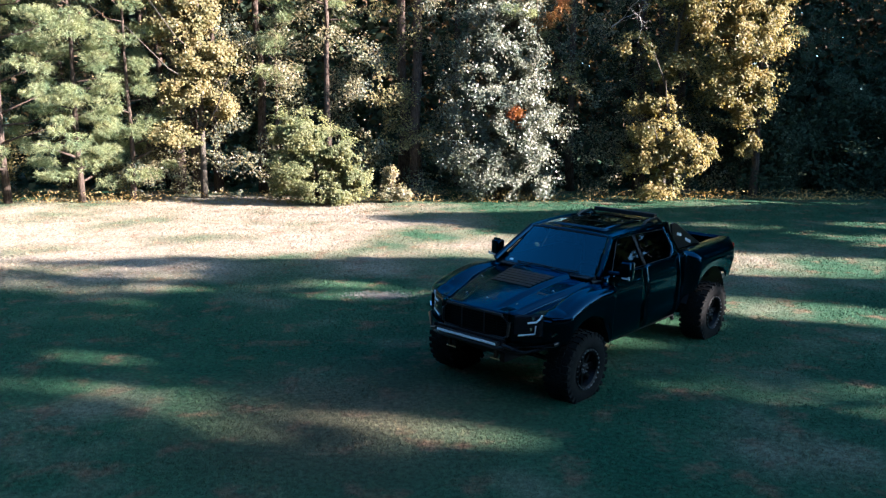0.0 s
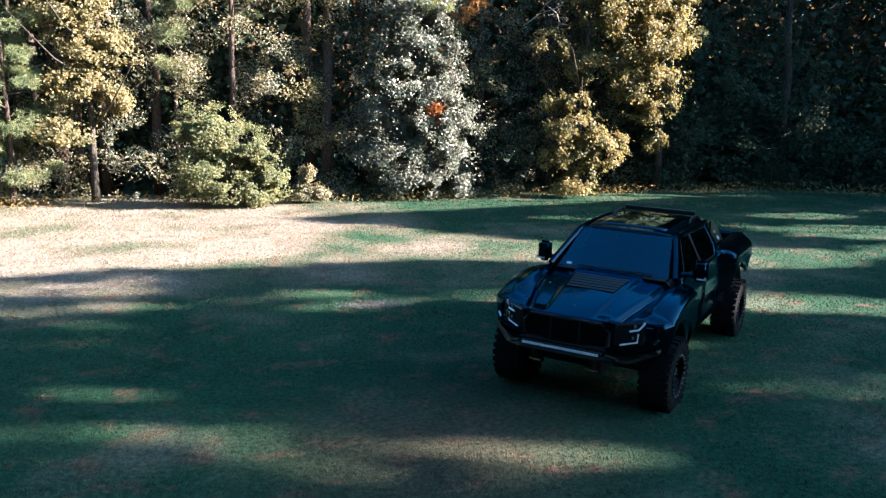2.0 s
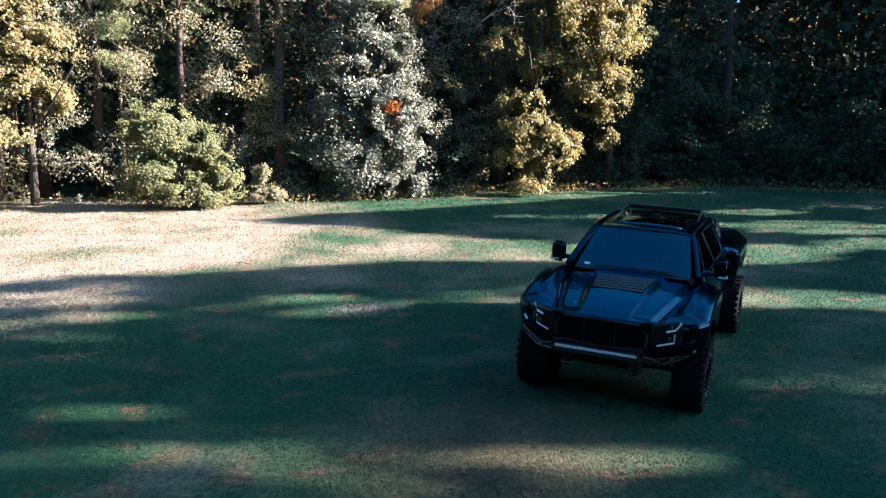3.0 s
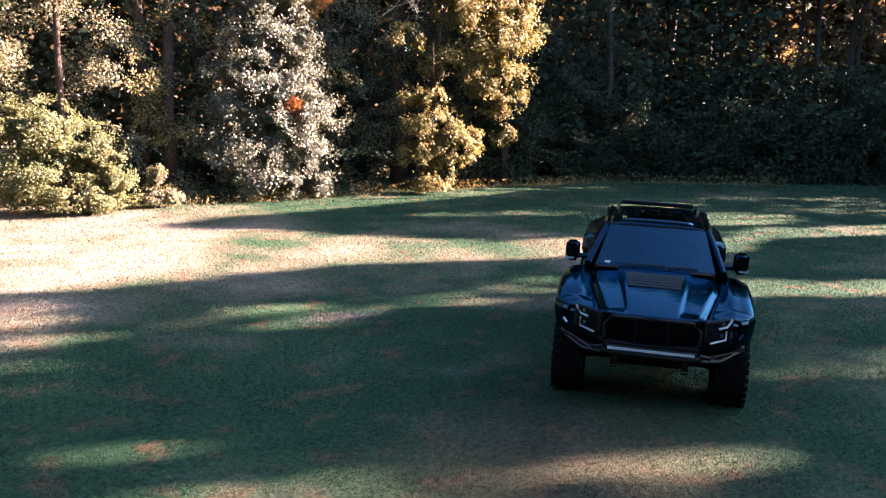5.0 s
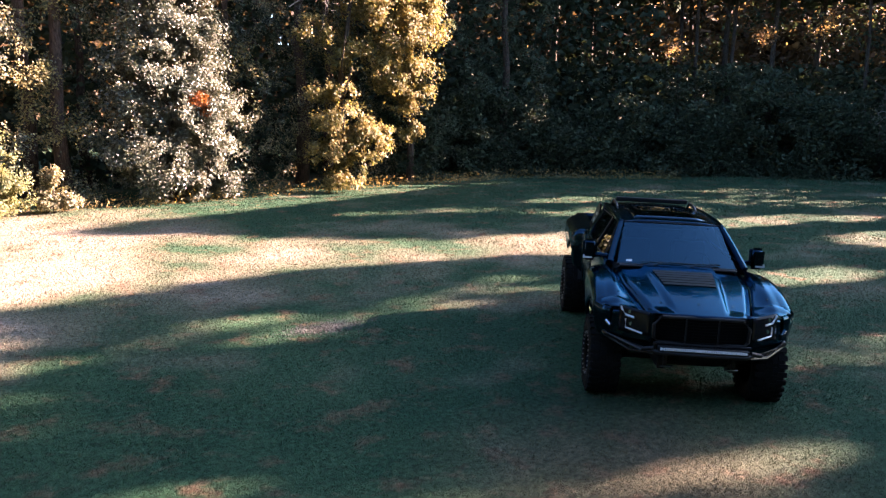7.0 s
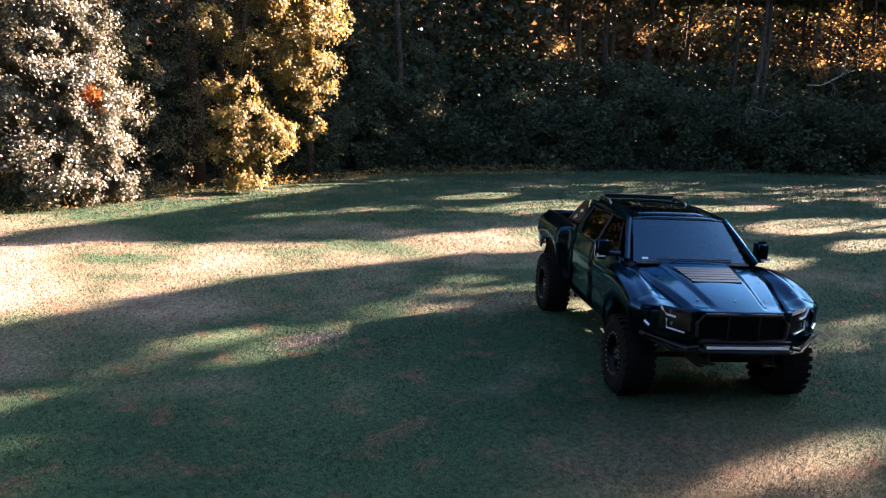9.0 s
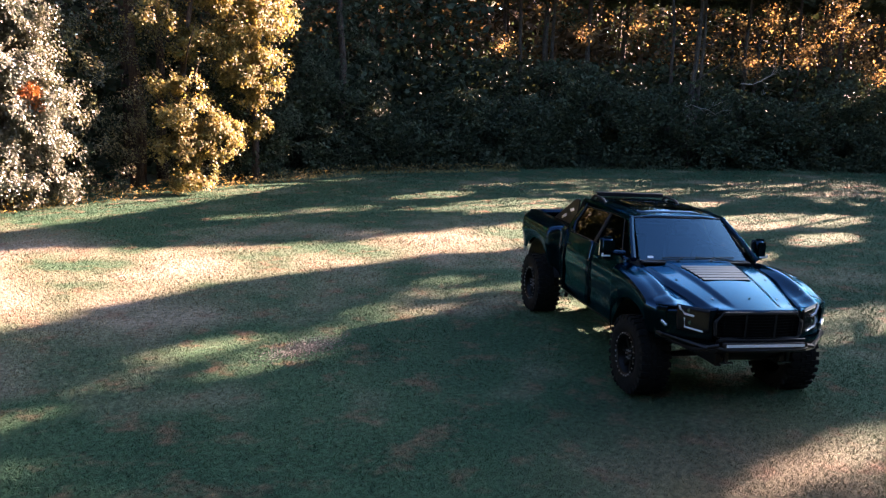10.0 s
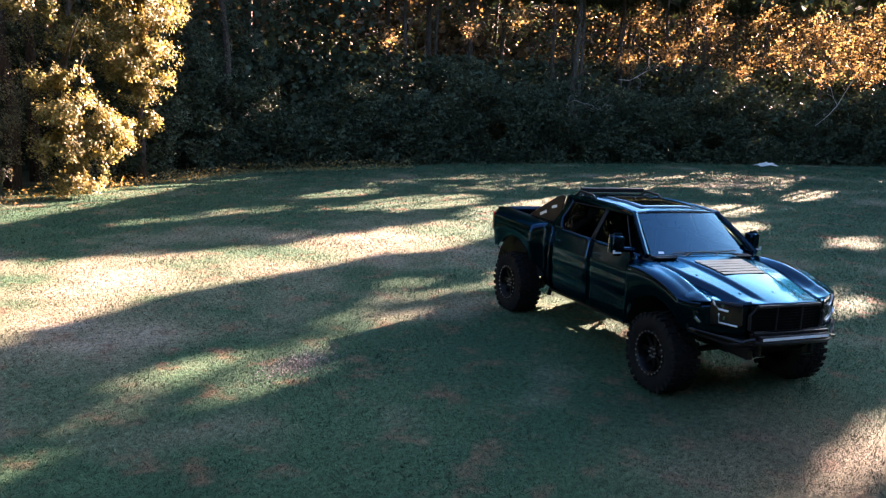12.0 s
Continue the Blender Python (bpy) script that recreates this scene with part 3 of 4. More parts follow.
bare_branch("bare_branch", "bare dead branch against the dark shrubs", (35.2, 22.4, 4.4), -60, 2.4, 63, 0.5)
bare_branch("bare_branch", "bare dead branch against the dark shrubs", (40.8, 12.8, 2.2), -70, 2.4, 64, 1.4)

# forest trees behind the northern edge: a few built, then copied
pines = [pine_tree("pine_tree", "tall straight forest pine with dark bark", (x, y, 0), h, r, sd, 0.5, 50, 14, 2.8, group="forest pines")
         for x, y, h, r, sd in ((-7.5, 35.0, 19, 0.20, 41), (-1.0, 34.0, 21, 0.24, 42), (5.5, 36.0, 18, 0.18, 43))]
rng = np.random.default_rng(77)
for k, p in enumerate(edge_points(rng, 18, 6, 54, 2.0, 9, 0, 0.001)):
    copy_thing(pines[k % 3], pose(p[0], p[1], 0, 0, 0, float(rng.uniform(0, 360))))


def shade_tree(at, height, radius, seed, dense=1.0):
    """A tall tree of the eastern wood; its unseen crown blocks the sun but for gaps cut to light the lawn."""
    rng = np.random.default_rng(seed)
    ob = thing("forest_tree", "tall dark forest tree, its unseen canopy cut to shape the sunlight", "tree", at, 0, "eastern forest trees")
    v, f, tips = wood(rng, height, radius, (rng.normal(0, 0.03), rng.normal(0, 0.03)), 9, 0.3, 0.12, 7)
    mesh_object("trunk", v, f, M_BARK, ob, smooth=True)
    n = int(3000 * dense)
    t = rng.uniform(9.2 / height, 1.0, n)
    a, r = rng.uniform(0, 2 * np.pi, n), rng.uniform(0, 1, n) ** 0.5 * 3.6
    p = np.stack([np.cos(a) * r, np.sin(a) * r, t * height], 1)
    p = p[clotted(p + np.array([at[0], at[1], 0]), 0.55, -0.12)]
    w = p + np.array([at[0], at[1], 0])
    p = p[~sunlit(rng, w)]
    quads_object("crown", leaves(rng, p, 0.8, 0.3, 0.75), M_SHADE, ob)


rng = np.random.default_rng(78)
spots = edge_points(rng, 76, 55, 114, 2.0, 15, 0, 0.001)
lane = -(spots[:, :2] @ ACROSS)
# trees kept short here to let sun onto the lawn and northern trees
low = ((lane > 18.6) & (lane < 25.2)) | ((lane > 27.6) & (lane < 37.0))
for k, p in enumerate(spots):
    tall = (13.5 + 1.2 * math.sin(k * 2.3)) if low[k] else (25.5 + 3 * math.sin(k * 2.3))
    shade_tree((p[0], p[1], 0), tall, 0.16 + 0.04 * math.sin(k * 1.7), 100 + k, 0.3 if low[k] else 1.0)


def build_tarp():
    """A pale crumpled sheet lying on the grass."""
    verts, faces = [], []
    n = 18
    for j in range(n):
        for i in range(n):
            u, v = i / (n - 1) * 2 - 1, j / (n - 1) * 2 - 1
            r = max(0.0, 1 - (u * u + v * v) / 1.5)
            verts.append((u * 0.62, v * 0.35, 0.02 + 0.22 * r * (0.7 + 0.6 * noise.noise((u * 2.1, v * 2.1, 4))) + 0.03 * noise.noise((u * 6, v * 6, 1))))
    for j in range(n - 1):
        for i in range(n - 1):
            a = j * n + i
            faces.append((a, a + 1, a + n + 1, a + n))
    ob = mesh_object("tarp", verts, faces, M_TARP, smooth=True)
    s = ob.modifiers.new("thickness", "SOLIDIFY")
    s.thickness = 0.006
    ob.matrix_world = pose(38.3, 14.9, 0.03, 0, 0, -40)
    tagged(ob, "pale crumpled tarp lying at the wood edge", "tarp")


M_TARP = leaf_material("pale_tarp", (0.6, 0.62, 0.64), (0.68, 0.7, 0.72), (0.75, 0.76, 0.78), 0.6, 0.3, 0.05)
build_tarp()

# ---- pickup truck: x forward from the front axle, y to its left, z up ----


def paint_material():
    m, nt, b = material("black_sky_tinted_paint", 0.16, 1.0, 0.5)
    # blue base and tint put the sky's reflection into the black paint
    b.inputs["Base Color"].default_value = (0.005, 0.018, 0.037, 1)
    b.inputs["Specular Tint"].default_value = (0.48, 0.76, 1.0, 1)
    b.inputs["Coat Weight"].default_value, b.inputs["Coat Roughness"].default_value, b.inputs["Coat IOR"].default_value = 0.25, 0.03, 1.4
    dust = ramp(nt, noise_tex(nt, 3.0, 6, 0.7), [(0.4, (0.15, 0.15, 0.15)), (0.75, (0.27, 0.27, 0.27))])
    nt.links.new(dust, b.inputs["Roughness"])
    return m


def plain(name, colour, rough, metal=0.0, vary=0.3, scale=30.0, relief=0.0, spec=0.5):
    m, nt, b = material(name, rough, metal, spec)
    n = noise_tex(nt, scale, 4, 0.6)
    lo, hi = tuple(c * (1 - vary) for c in colour), tuple(c * (1 + vary) for c in colour)
    nt.links.new(ramp(nt, n, [(0.3, lo), (0.7, hi)]), b.inputs["Base Color"])
    if relief:
        nt.links.new(bump(nt, n, 0.6, relief), b.inputs["Normal"])
    return m


def glass_material(name, tint, sky_tint=(1, 1, 1), bend=1.6):
    m = bpy.data.materials.new(name)
    m.use_nodes = True
    nt = m.node_tree
    nt.nodes.remove(nt.nodes["Principled BSDF"])
    tr, gl, fr, mx = (nt.nodes.new("ShaderNode" + k) for k in ("BsdfTransparent", "BsdfGlossy", "Fresnel", "MixShader"))
    tr.inputs[0].default_value = (*tint, 1)
    gl.inputs["Color"].default_value = (*sky_tint, 1)
    gl.inputs["Roughness"].default_value = 0.02
    fr.inputs["IOR"].default_value = bend
    nt.links.new(fr.outputs[0], mx.inputs[0])
    nt.links.new(tr.outputs[0], mx.inputs[1])
    nt.links.new(gl.outputs[0], mx.inputs[2])
    nt.links.new(mx.outputs[0], nt.nodes["Material Output"].inputs[0])
    return m


M_PAINT = paint_material()
M_TRIM = plain("black_plastic_trim", (0.010, 0.010, 0.011), 0.5, 0, 0.3, 60, 0.002, 0.25)
M_SATIN = plain("satin_black_steel", (0.006, 0.006, 0.007), 0.3, 0.0, 0.3, 25, 0, 0.3)
M_MESH = plain("black_grille_mesh", (0.004, 0.004, 0.004), 0.8, spec=0.1)
M_RUBBER = plain("tyre_rubber", (0.0075, 0.0078, 0.008), 0.85, 0, 0.4, 18, 0.004, 0.12)
M_RIM = plain("black_rim_metal", (0.010, 0.010, 0.011), 0.35, 0.6, 0.3, 30, 0, 0.2)
M_CHROME = plain("bright_chrome", (0.62, 0.63, 0.65), 0.18, 1.0, 0.08)
M_LED = plain("clear_led_lens", (0.85, 0.88, 0.92), 0.3, 0.0, 0.1, 80)
M_LAMP = plain("headlamp_lens", (0.006, 0.006, 0.008), 0.08, 0.0, 0.2, 30, 0, 0.2)
M_DRL = plain("white_light_guide", (0.72, 0.74, 0.78), 0.25, 0.1, 0.05)
M_RED = plain("red_lens", (0.30, 0.012, 0.010), 0.15, 0, 0.2)
M_BADGE = plain("white_badge", (0.70, 0.70, 0.70), 0.4, 0, 0.05)
M_SEAT = plain("dark_seat_leather", (0.018, 0.017, 0.017), 0.6, 0, 0.3, 40)
M_BOLT = plain("grey_bolt_steel", (0.30, 0.31, 0.33), 0.35, 0.6, 0.2)
# the blue gloss colours paint a stronger sky reflection into the glass
M_GLASS = glass_material("tinted_windscreen", (0.22, 0.27, 0.30), (0.32, 0.68, 1.0), 1.85)
M_PRIVACY = glass_material("privacy_glass", (0.025, 0.03, 0.03), (0.7, 0.85, 1.0), 1.28)
M_ROOFGLASS = glass_material("roof_glass", (0.004, 0.005, 0.008), (0.40, 0.70, 1.0), 1.6)


def part(name, bm, mat, parent, label="", smooth=True, bevel=0.0, thick=0.0):
    """Links a bmesh as one mesh object under a thing or a part."""
    bmesh.ops.remove_doubles(bm, verts=bm.verts, dist=1e-5)
    bmesh.ops.recalc_face_normals(bm, faces=bm.faces)
    me = bpy.data.meshes.new(name)
    bm.to_mesh(me)
    bm.free()
    me.materials.append(mat)
    if smooth:
        me.shade_smooth()
        me.set_sharp_from_angle(angle=radians(38))
    ob = new(name, me)
    ob.parent = parent
    if thick:
        s = ob.modifiers.new("thickness", "SOLIDIFY")
        s.thickness, s.offset = thick, 0.0
    if bevel:
        s = ob.modifiers.new("rounded", "BEVEL")
        s.width, s.segments, s.limit_method, s.angle_limit = bevel, 2, "ANGLE", radians(40)
    return tagged(ob, label)


def sheet(fn, us, vs, bm=None):
    """A grid of faces over fn(u, v)."""
    bm = bm or bmesh.new()
    rows = [[bm.verts.new(fn(u, v)) for v in vs] for u in us]
    for i in range(len(us) - 1):
        for j in range(len(vs) - 1):
            bm.faces.new((rows[i][j], rows[i + 1][j], rows[i + 1][j + 1], rows[i][j + 1]))
    return bm


def block(x0, x1, y0, y1, z0, z1, bm=None, m=None):
    bm = bm or bmesh.new()
    v = [bm.verts.new((m or Matrix()) @ Vector((x, y, z))) for x in (x0, x1) for y in (y0, y1) for z in (z0, z1)]
    for f in ((0, 1, 3, 2), (4, 6, 7, 5), (0, 4, 5, 1), (2, 3, 7, 6), (0, 2, 6, 4), (1, 5, 7, 3)):
        bm.faces.new([v[i] for i in f])
    return bm


def prism(outline, y0, y1, bm=None):
    """A plate with an outline of (x, z) between two y."""
    bm = bm or bmesh.new()
    a = [bm.verts.new((x, y0, z)) for x, z in outline]
    b = [bm.verts.new((x, y1, z)) for x, z in outline]
    bm.faces.new(a), bm.faces.new(b[::-1])
    for i in range(len(a)):
        j = (i + 1) % len(a)
        bm.faces.new((a[i], a[j], b[j], b[i]))
    return bm


def pipe(pts, r, sides=8, bm=None, taper=None):
    bm = bm or bmesh.new()
    v, f = [], []
    tube(v, f, pts, taper or [r] * len(pts), sides)
    vs = [bm.verts.new(p) for p in v]
    for q in f:
        bm.faces.new([vs[i] for i in q])
    return bm


def lathe(profile, y_sign, n=48, bm=None):
    """A body turned round the y axis: profile of (radius, y)."""
    bm = bm or bmesh.new()
    rings = [[bm.verts.new((r * math.cos(2 * math.pi * k / n), y_sign * y, r * math.sin(2 * math.pi * k / n))) for k in range(n)] for r, y in profile]
    for i in range(len(rings) - 1):
        for k in range(n):
            bm.faces.new((rings[i][k], rings[i][(k + 1) % n], rings[i + 1][(k + 1) % n], rings[i + 1][k]))
    return bm


def ease(a, b, x):
    t = min(1.0, max(0.0, (x - a) / (b - a)))
    return t * t * (3 - 2 * t)


def lin(x, table):
    for (x0, y0), (x1, y1) in zip(table, table[1:]):
        if x <= x1:
            return y0 + (y1 - y0) * max(0.0, (x - x0) / (x1 - x0))
    return table[-1][1]


def steps(a, b, n):
    return [a + (b - a) * i / n for i in range(n + 1)]


FRONT_AXLE, REAR_AXLE, HUB = 0.13, -3.88, 0.475


def nose(y):
    """How far forward the front reaches at y."""
    return lin(abs(y), [(0, 1.13), (0.45, 1.09), (0.62, 1.03), (0.85, 0.90), (1.0, 0.80), (1.12, 0.70), (1.22, 0.56)])


def hood_top(x, y):
    """Height of the hood and the fender tops: a dome with sharp edges that draw together to the front, a step down at the seam, humps over the wheels."""
    a = abs(y)
    z = 1.5204 - 0.1315 * x - 0.0757 * x * x
    fade = ease(1.08, 0.80, x)
    inner, outer = lin(x, [(-0.6, 0.47), (0.85, 0.295), (1.1, 0.26)]), seam(x) - 0.085
    z -= 0.010 * min(a / inner, 1.0) ** 2
    z -= 0.034 * fade * min(1.0, max(0.0, (a - inner) / 0.055))
    z -= 0.05 * max(0.0, min(a, outer) - inner - 0.055)
    z -= (0.048 * fade + 0.012) * min(1.0, max(0.0, (a - outer) / 0.07))
    z += 0.100 * math.exp(-((x - 0.12) / 0.55) ** 2) * ease(0.76, 0.95, a) - 0.22 * max(0.0, a - 0.95)
    z += 0.045 * ease(0.78, 1.0, a) * ease(0.2, -0.5, x)
    return z


def seam(x):
    """The hood's side edge."""
    return lin(x, [(-0.6, 0.86), (0.1, 0.81), (0.7, 0.665), (0.93, 0.61), (1.1, 0.52)])


def fender_out(x):
    return 0.97 + 0.245 * ease(-0.84, -0.46, x) * ease(0.98, 0.55, x)


def fender_low(x):
    d = x - FRONT_AXLE + 0.04
    arch = 0.48 + math.sqrt(max(0.0, 0.70 ** 2 - d * d)) if abs(d) < 0.70 else 0.0
    return max(arch, 0.90 if x > 0.3 else 0.60)


def bed_out(x):
    return 0.955 + 0.215 * ease(-3.12, -3.30, x) * ease(-5.0, -4.55, x)


def bed_low(x):
    d = x - REAR_AXLE
    arch = 0.50 + math.sqrt(max(0.0, 0.76 ** 2 - d * d)) if abs(d) < 0.76 else 0.0
    return max(arch, 0.62 if x > REAR_AXLE else 1.0)


def build_wheel(truck, x, side):
    """Tyre with tread lugs, rim with a bolted bead ring and spokes."""
    wheel = new("wheel")
    wheel.parent = truck
    wheel.location = (x, side * 1.015, HUB)
    w = 0.185
    bm = lathe([(0.265, -w + 0.02), (0.30, -w - 0.004), (0.40, -w - 0.014), (0.46, -w), (0.490, -w + 0.03), (0.497, 0), (0.490, w - 0.03), (0.46, w), (0.40, w + 0.014), (0.30, w + 0.004), (0.265, w - 0.02)], side)
    n = 30
    for k in range(n):
        for y0, y1, off in ((-w - 0.008, -w * 0.42, 0), (-w * 0.34, w * 0.0, 0.4), (w * 0.04, w * 0.38, 0.75), (w * 0.45, w + 0.008, 0.15)):
            a = 2 * math.pi * (k + off) / n
            edge = max(abs(y0), abs(y1)) > w
            m = Matrix.Rotation(-a, 4, "Y") @ Matrix.Translation((0.48, 0, 0))
            block(-0.01, 0.024 if edge else 0.030, y0, y1, -0.030, 0.030, bm, m)
            if edge:
                ys = (y0, y0 + 0.012) if y0 < 0 else (y1 - 0.012, y1)
                block(-0.075, -0.005, ys[0], ys[1], -0.020, 0.020, bm, m)
    for v in bm.verts:
        if v.co.z < 0.012 - HUB:
            v.co.z = 0.012 - HUB + 0.15 * (v.co.z + HUB - 0.012)
    part("tyre", bm, M_RUBBER, wheel, "chunky mud-terrain tyre")
    bm = lathe([(0.272, -w + 0.02), (0.255, -0.10), (0.235, 0.02), (0.24, 0.10), (0.272, w - 0.03), (0.285, w + 0.004), (0.268, w + 0.012), (0.245, w - 0.005)], side)
    lathe([(0.075, 0.09), (0.07, 0.13), (0.0001, 0.135)], side, 24, bm)
    for k in range(8):
        a = 2 * math.pi * k / 8
        m = Matrix.Rotation(a, 4, "Y") @ Matrix.Translation((0.15, side * 0.095, 0))
        block(-0.10, 0.10, -0.018, 0.018, -0.026, 0.026, bm, m)
    lathe([(0.24, 0.03), (0.0001, 0.03)], side, 32, bm)
    part("rim", bm, M_RIM, wheel, "black beadlock rim")
    bm = bmesh.new()
    for k in range(24):
        a = 2 * math.pi * (k + 0.5) / 24
        c = Vector((0.270 * math.cos(a), side * (w + 0.008), 0.270 * math.sin(a)))
        pipe([c, c + Vector((0, side * 0.012, 0))], 0.010, 6, bm)
    for k in range(6):
        a = 2 * math.pi * k / 6
        c = Vector((0.055 * math.cos(a), side * 0.13, 0.055 * math.sin(a)))
        pipe([c, c + Vector((0, side * 0.03, 0))], 0.011, 6, bm)
    tagged(part("bolts", bm, M_BOLT, wheel, "ring of small bright bolts"), kind="stuff")


def build_front(truck):
    us = steps(0, 1, 40)
    # hood
    bm = sheet(lambda u, v: (lambda y0: (lambda x: (x, seam(x) * v, hood_top(x, seam(x) * v)))(nose(seam(0.9) * v) - 0.02 - u * (nose(seam(0.9) * v) + 0.50)))(v), us, steps(-0.992, 0.992, 64))
    hood = part("hood", bm, M_PAINT, truck, thick=0.012)
    # louvred vent in the hood
    bm = bmesh.new()
    for k in range(6):
        x = 0.27 - 0.088 * k
        wd = 0.325 + 0.012 * k
        z = hood_top(x, 0.2) + 0.010
        block(-0.036, 0.036, -wd, wd, -0.005, 0.006, bm, pose(x, 0, z, 0, 9, 0))
    part("hood_vent", bm, M_SATIN, hood, "black louvred heat vent", bevel=0.003)
    for x, y in ((0.73, 0.43), (0.73, -0.43), (0.82, 0.0), (0.16, 0.62), (0.16, -0.62), (0.46, 0.91), (0.46, -0.91)):
        z = hood_top(x, y)
        part("hood_pin", pipe([(x, y, z), (x, y, z + 0.016)], 0.014, 8), M_CHROME, hood)
    # fenders
    for s in (-1, 1):
        def wing(u, v):
            x = u
            out, low = fender_out(x), fender_low(x)
            x = min(x, nose(out))
            crest = hood_top(x, 0.93)
            k = [(seam(x) + 0.006, None), (0.88, None), (0.955, None), (max(0.965, min(1.06, out - 0.07)), None)]
            if v < 4:
                i = min(int(v), 2)
                y = k[i][0] + (k[i + 1][0] - k[i][0]) * (v - i)
                return (min(u, nose(y) - 0.01), s * y, hood_top(x, y))
            top = hood_top(x, k[3][0])
            t = v - 4
            if t <= 1:
                a = t * math.pi / 2
                drop = min(0.085, (top - low) * 0.5)
                return (x, s * (k[3][0] + (out - k[3][0]) * math.sin(a)), top - drop * (1 - math.cos(a)))
            z0 = top - min(0.085, (top - low) * 0.5)
            return (x, s * (out - 0.035 * (t - 1) ** 2), z0 + (low - z0) * (t - 1))
        bm = sheet(wing, steps(-0.60, 0.84, 72), steps(0, 4, 12)[:-1] + steps(4, 5, 5)[:-1] + steps(5, 6, 7))
        fender = part("fender", bm, M_PAINT, truck, thick=0.014)
        # black slot behind the lamp
        bm = prism([(0.36, 1.245), (0.50, 1.215), (0.51, 1.24), (0.39, 1.27)], s * (fender_out(0.44) - 0.04), s * (fender_out(0.44) + 0.002))
        part("fender_vent", bm, M_TRIM, fender, "black slot in the fender", bevel=0.006)
        # dark liner inside the arch
        bm = sheet(lambda u, v: (FRONT_AXLE - 0.04 + 0.70 * math.cos(u), s * v, 0.48 + 0.70 * math.sin(u)), steps(0.66, math.pi - 0.25, 20), [0.45, 0.8, 1.10])
        part("arch_liner", bm, M_TRIM, fender, "black wheel-arch liner")
        # headlamp: dark lens with white light guides
        def lens(u, v):
            y = lin(u, [(0, 0.60), (1, 0.93)])
            z = lin(v, [(0, 1.005), (1, 1.285 + 0.03 * u)])
            return (nose(y) + 0.002 - 0.03 * v, s * y, z)
        lamp = part("headlight", sheet(lens, steps(0, 1, 10), steps(0, 1, 6)), M_LAMP, truck, "clear headlamp with white C-shaped light guides", thick=0.02)
        def spot(u, v):
            p = lens(u, v)
            return (p[0] + 0.024, p[1], p[2])
        bm = pipe([spot(u, v) for u, v in ((0.97, 0.97), (0.93, 0.85), (0.80, 0.68), (0.52, 0.64))], 0.013, 6)
        pipe([spot(u, v) for u, v in ((0.80, 0.53), (0.79, 0.18), (0.24, 0.07))], 0.011, 6, bm)
        part("light_guide", bm, M_DRL, lamp, "white light guide")
        bm = pipe([(nose(1.03) + 0.012, s * 1.03, 1.04), (nose(1.08) + 0.012, s * 1.08, 1.09)], 0.020, 6)
        part("side_marker", bm, M_CHROME, lamp, "bright side marker")
        for u, v in ((0.66, 0.83), (0.62, 0.36)):
            p = Vector(spot(u, v))
            part("projector", pipe([p - Vector((0.02, 0, 0)), p - Vector((0.008, 0, 0))], 0.024, 14), M_CHROME, lamp, "bright projector lens")
        # painted corner below and round the lamp
        bm = sheet(lambda u, v: (nose(0.52 + 0.60 * u) - 0.012 - 0.02 * v, s * (0.52 + 0.60 * u), 0.86 + 0.46 * v - (0.10 * u) * v), steps(0, 1, 12), steps(0, 1, 8))
        part("front_corner", bm, M_PAINT, truck, thick=0.014)
    # grille: black frame with a fine mesh
    outline = [(-0.56, 1.16), (-0.47, 1.265), (0.47, 1.265), (0.56, 1.16), (0.55, 1.00), (0.50, 0.955), (-0.50, 0.955), (-0.55, 1.00)]
    bm = bmesh.new()
    pts = [(nose(y) + 0.02 - 0.10 * max(0, z - 1.2), y, z) for y, z in outline]
    pipe(pts + [pts[0]], 0.022, 8, bm)
    grille = part("grille", bm, M_TRIM, truck, "black hexagonal grille surround")
    bm = bmesh.new()
    for k in range(16):
        y = -0.51 + 0.068 * k
        pipe([(nose(y) - 0.005, y, 0.96), (nose(y) - 0.012, y, 1.26)], 0.006, 4, bm)
    for k in range(9):
        z = 0.97 + 0.035 * k
        pipe([(nose(y) - 0.002, y, z) for y in (-0.54, -0.3, 0, 0.3, 0.54)], 0.007, 4, bm)
    part("mesh", bm, M_MESH, grille, "black grille mesh")
    part("radiator", block(0.98, 1.02, -0.55, 0.55, 0.93, 1.26), M_MESH, grille)
    for y in (-0.19, 0.19):
        part("grille_bar", block(1.112, 1.124, y - 0.01, y + 0.01, 0.97, 1.255), M_TRIM, grille)
    # tube bumper with LED bar
    bm = bmesh.new()
    for s in (-1, 1):
        pipe([(1.20, s * 0.56, 0.905), (1.16, s * 0.68, 0.88), (0.78, s * 1.07, 0.925), (0.60, s * 1.10, 0.95)], 0.028, 10, bm)
        pipe([(1.18, s * 0.56, 0.84), (1.02, s * 0.80, 0.82), (0.78, s * 1.06, 0.91)], 0.022, 8, bm)
        pipe([(1.17, s * 0.40, 0.88), (0.95, s * 0.38, 0.68), (0.70, s * 0.36, 0.60)], 0.026, 8, bm)
    pipe([(1.19, -0.58, 0.875), (1.24, -0.5, 0.865), (1.25, 0, 0.86), (1.24, 0.5, 0.865), (1.19, 0.58, 0.875)], 0.026, 10, bm)
    pipe([(1.17, -0.56, 0.965), (1.20, 0, 0.965), (1.17, 0.56, 0.965)], 0.016, 8, bm)
    block(1.12, 1.19, -0.56, 0.56, 0.85, 0.96, bm)
    bumper = part("front_bumper", bm, M_SATIN, truck, "black tubular off-road bumper")
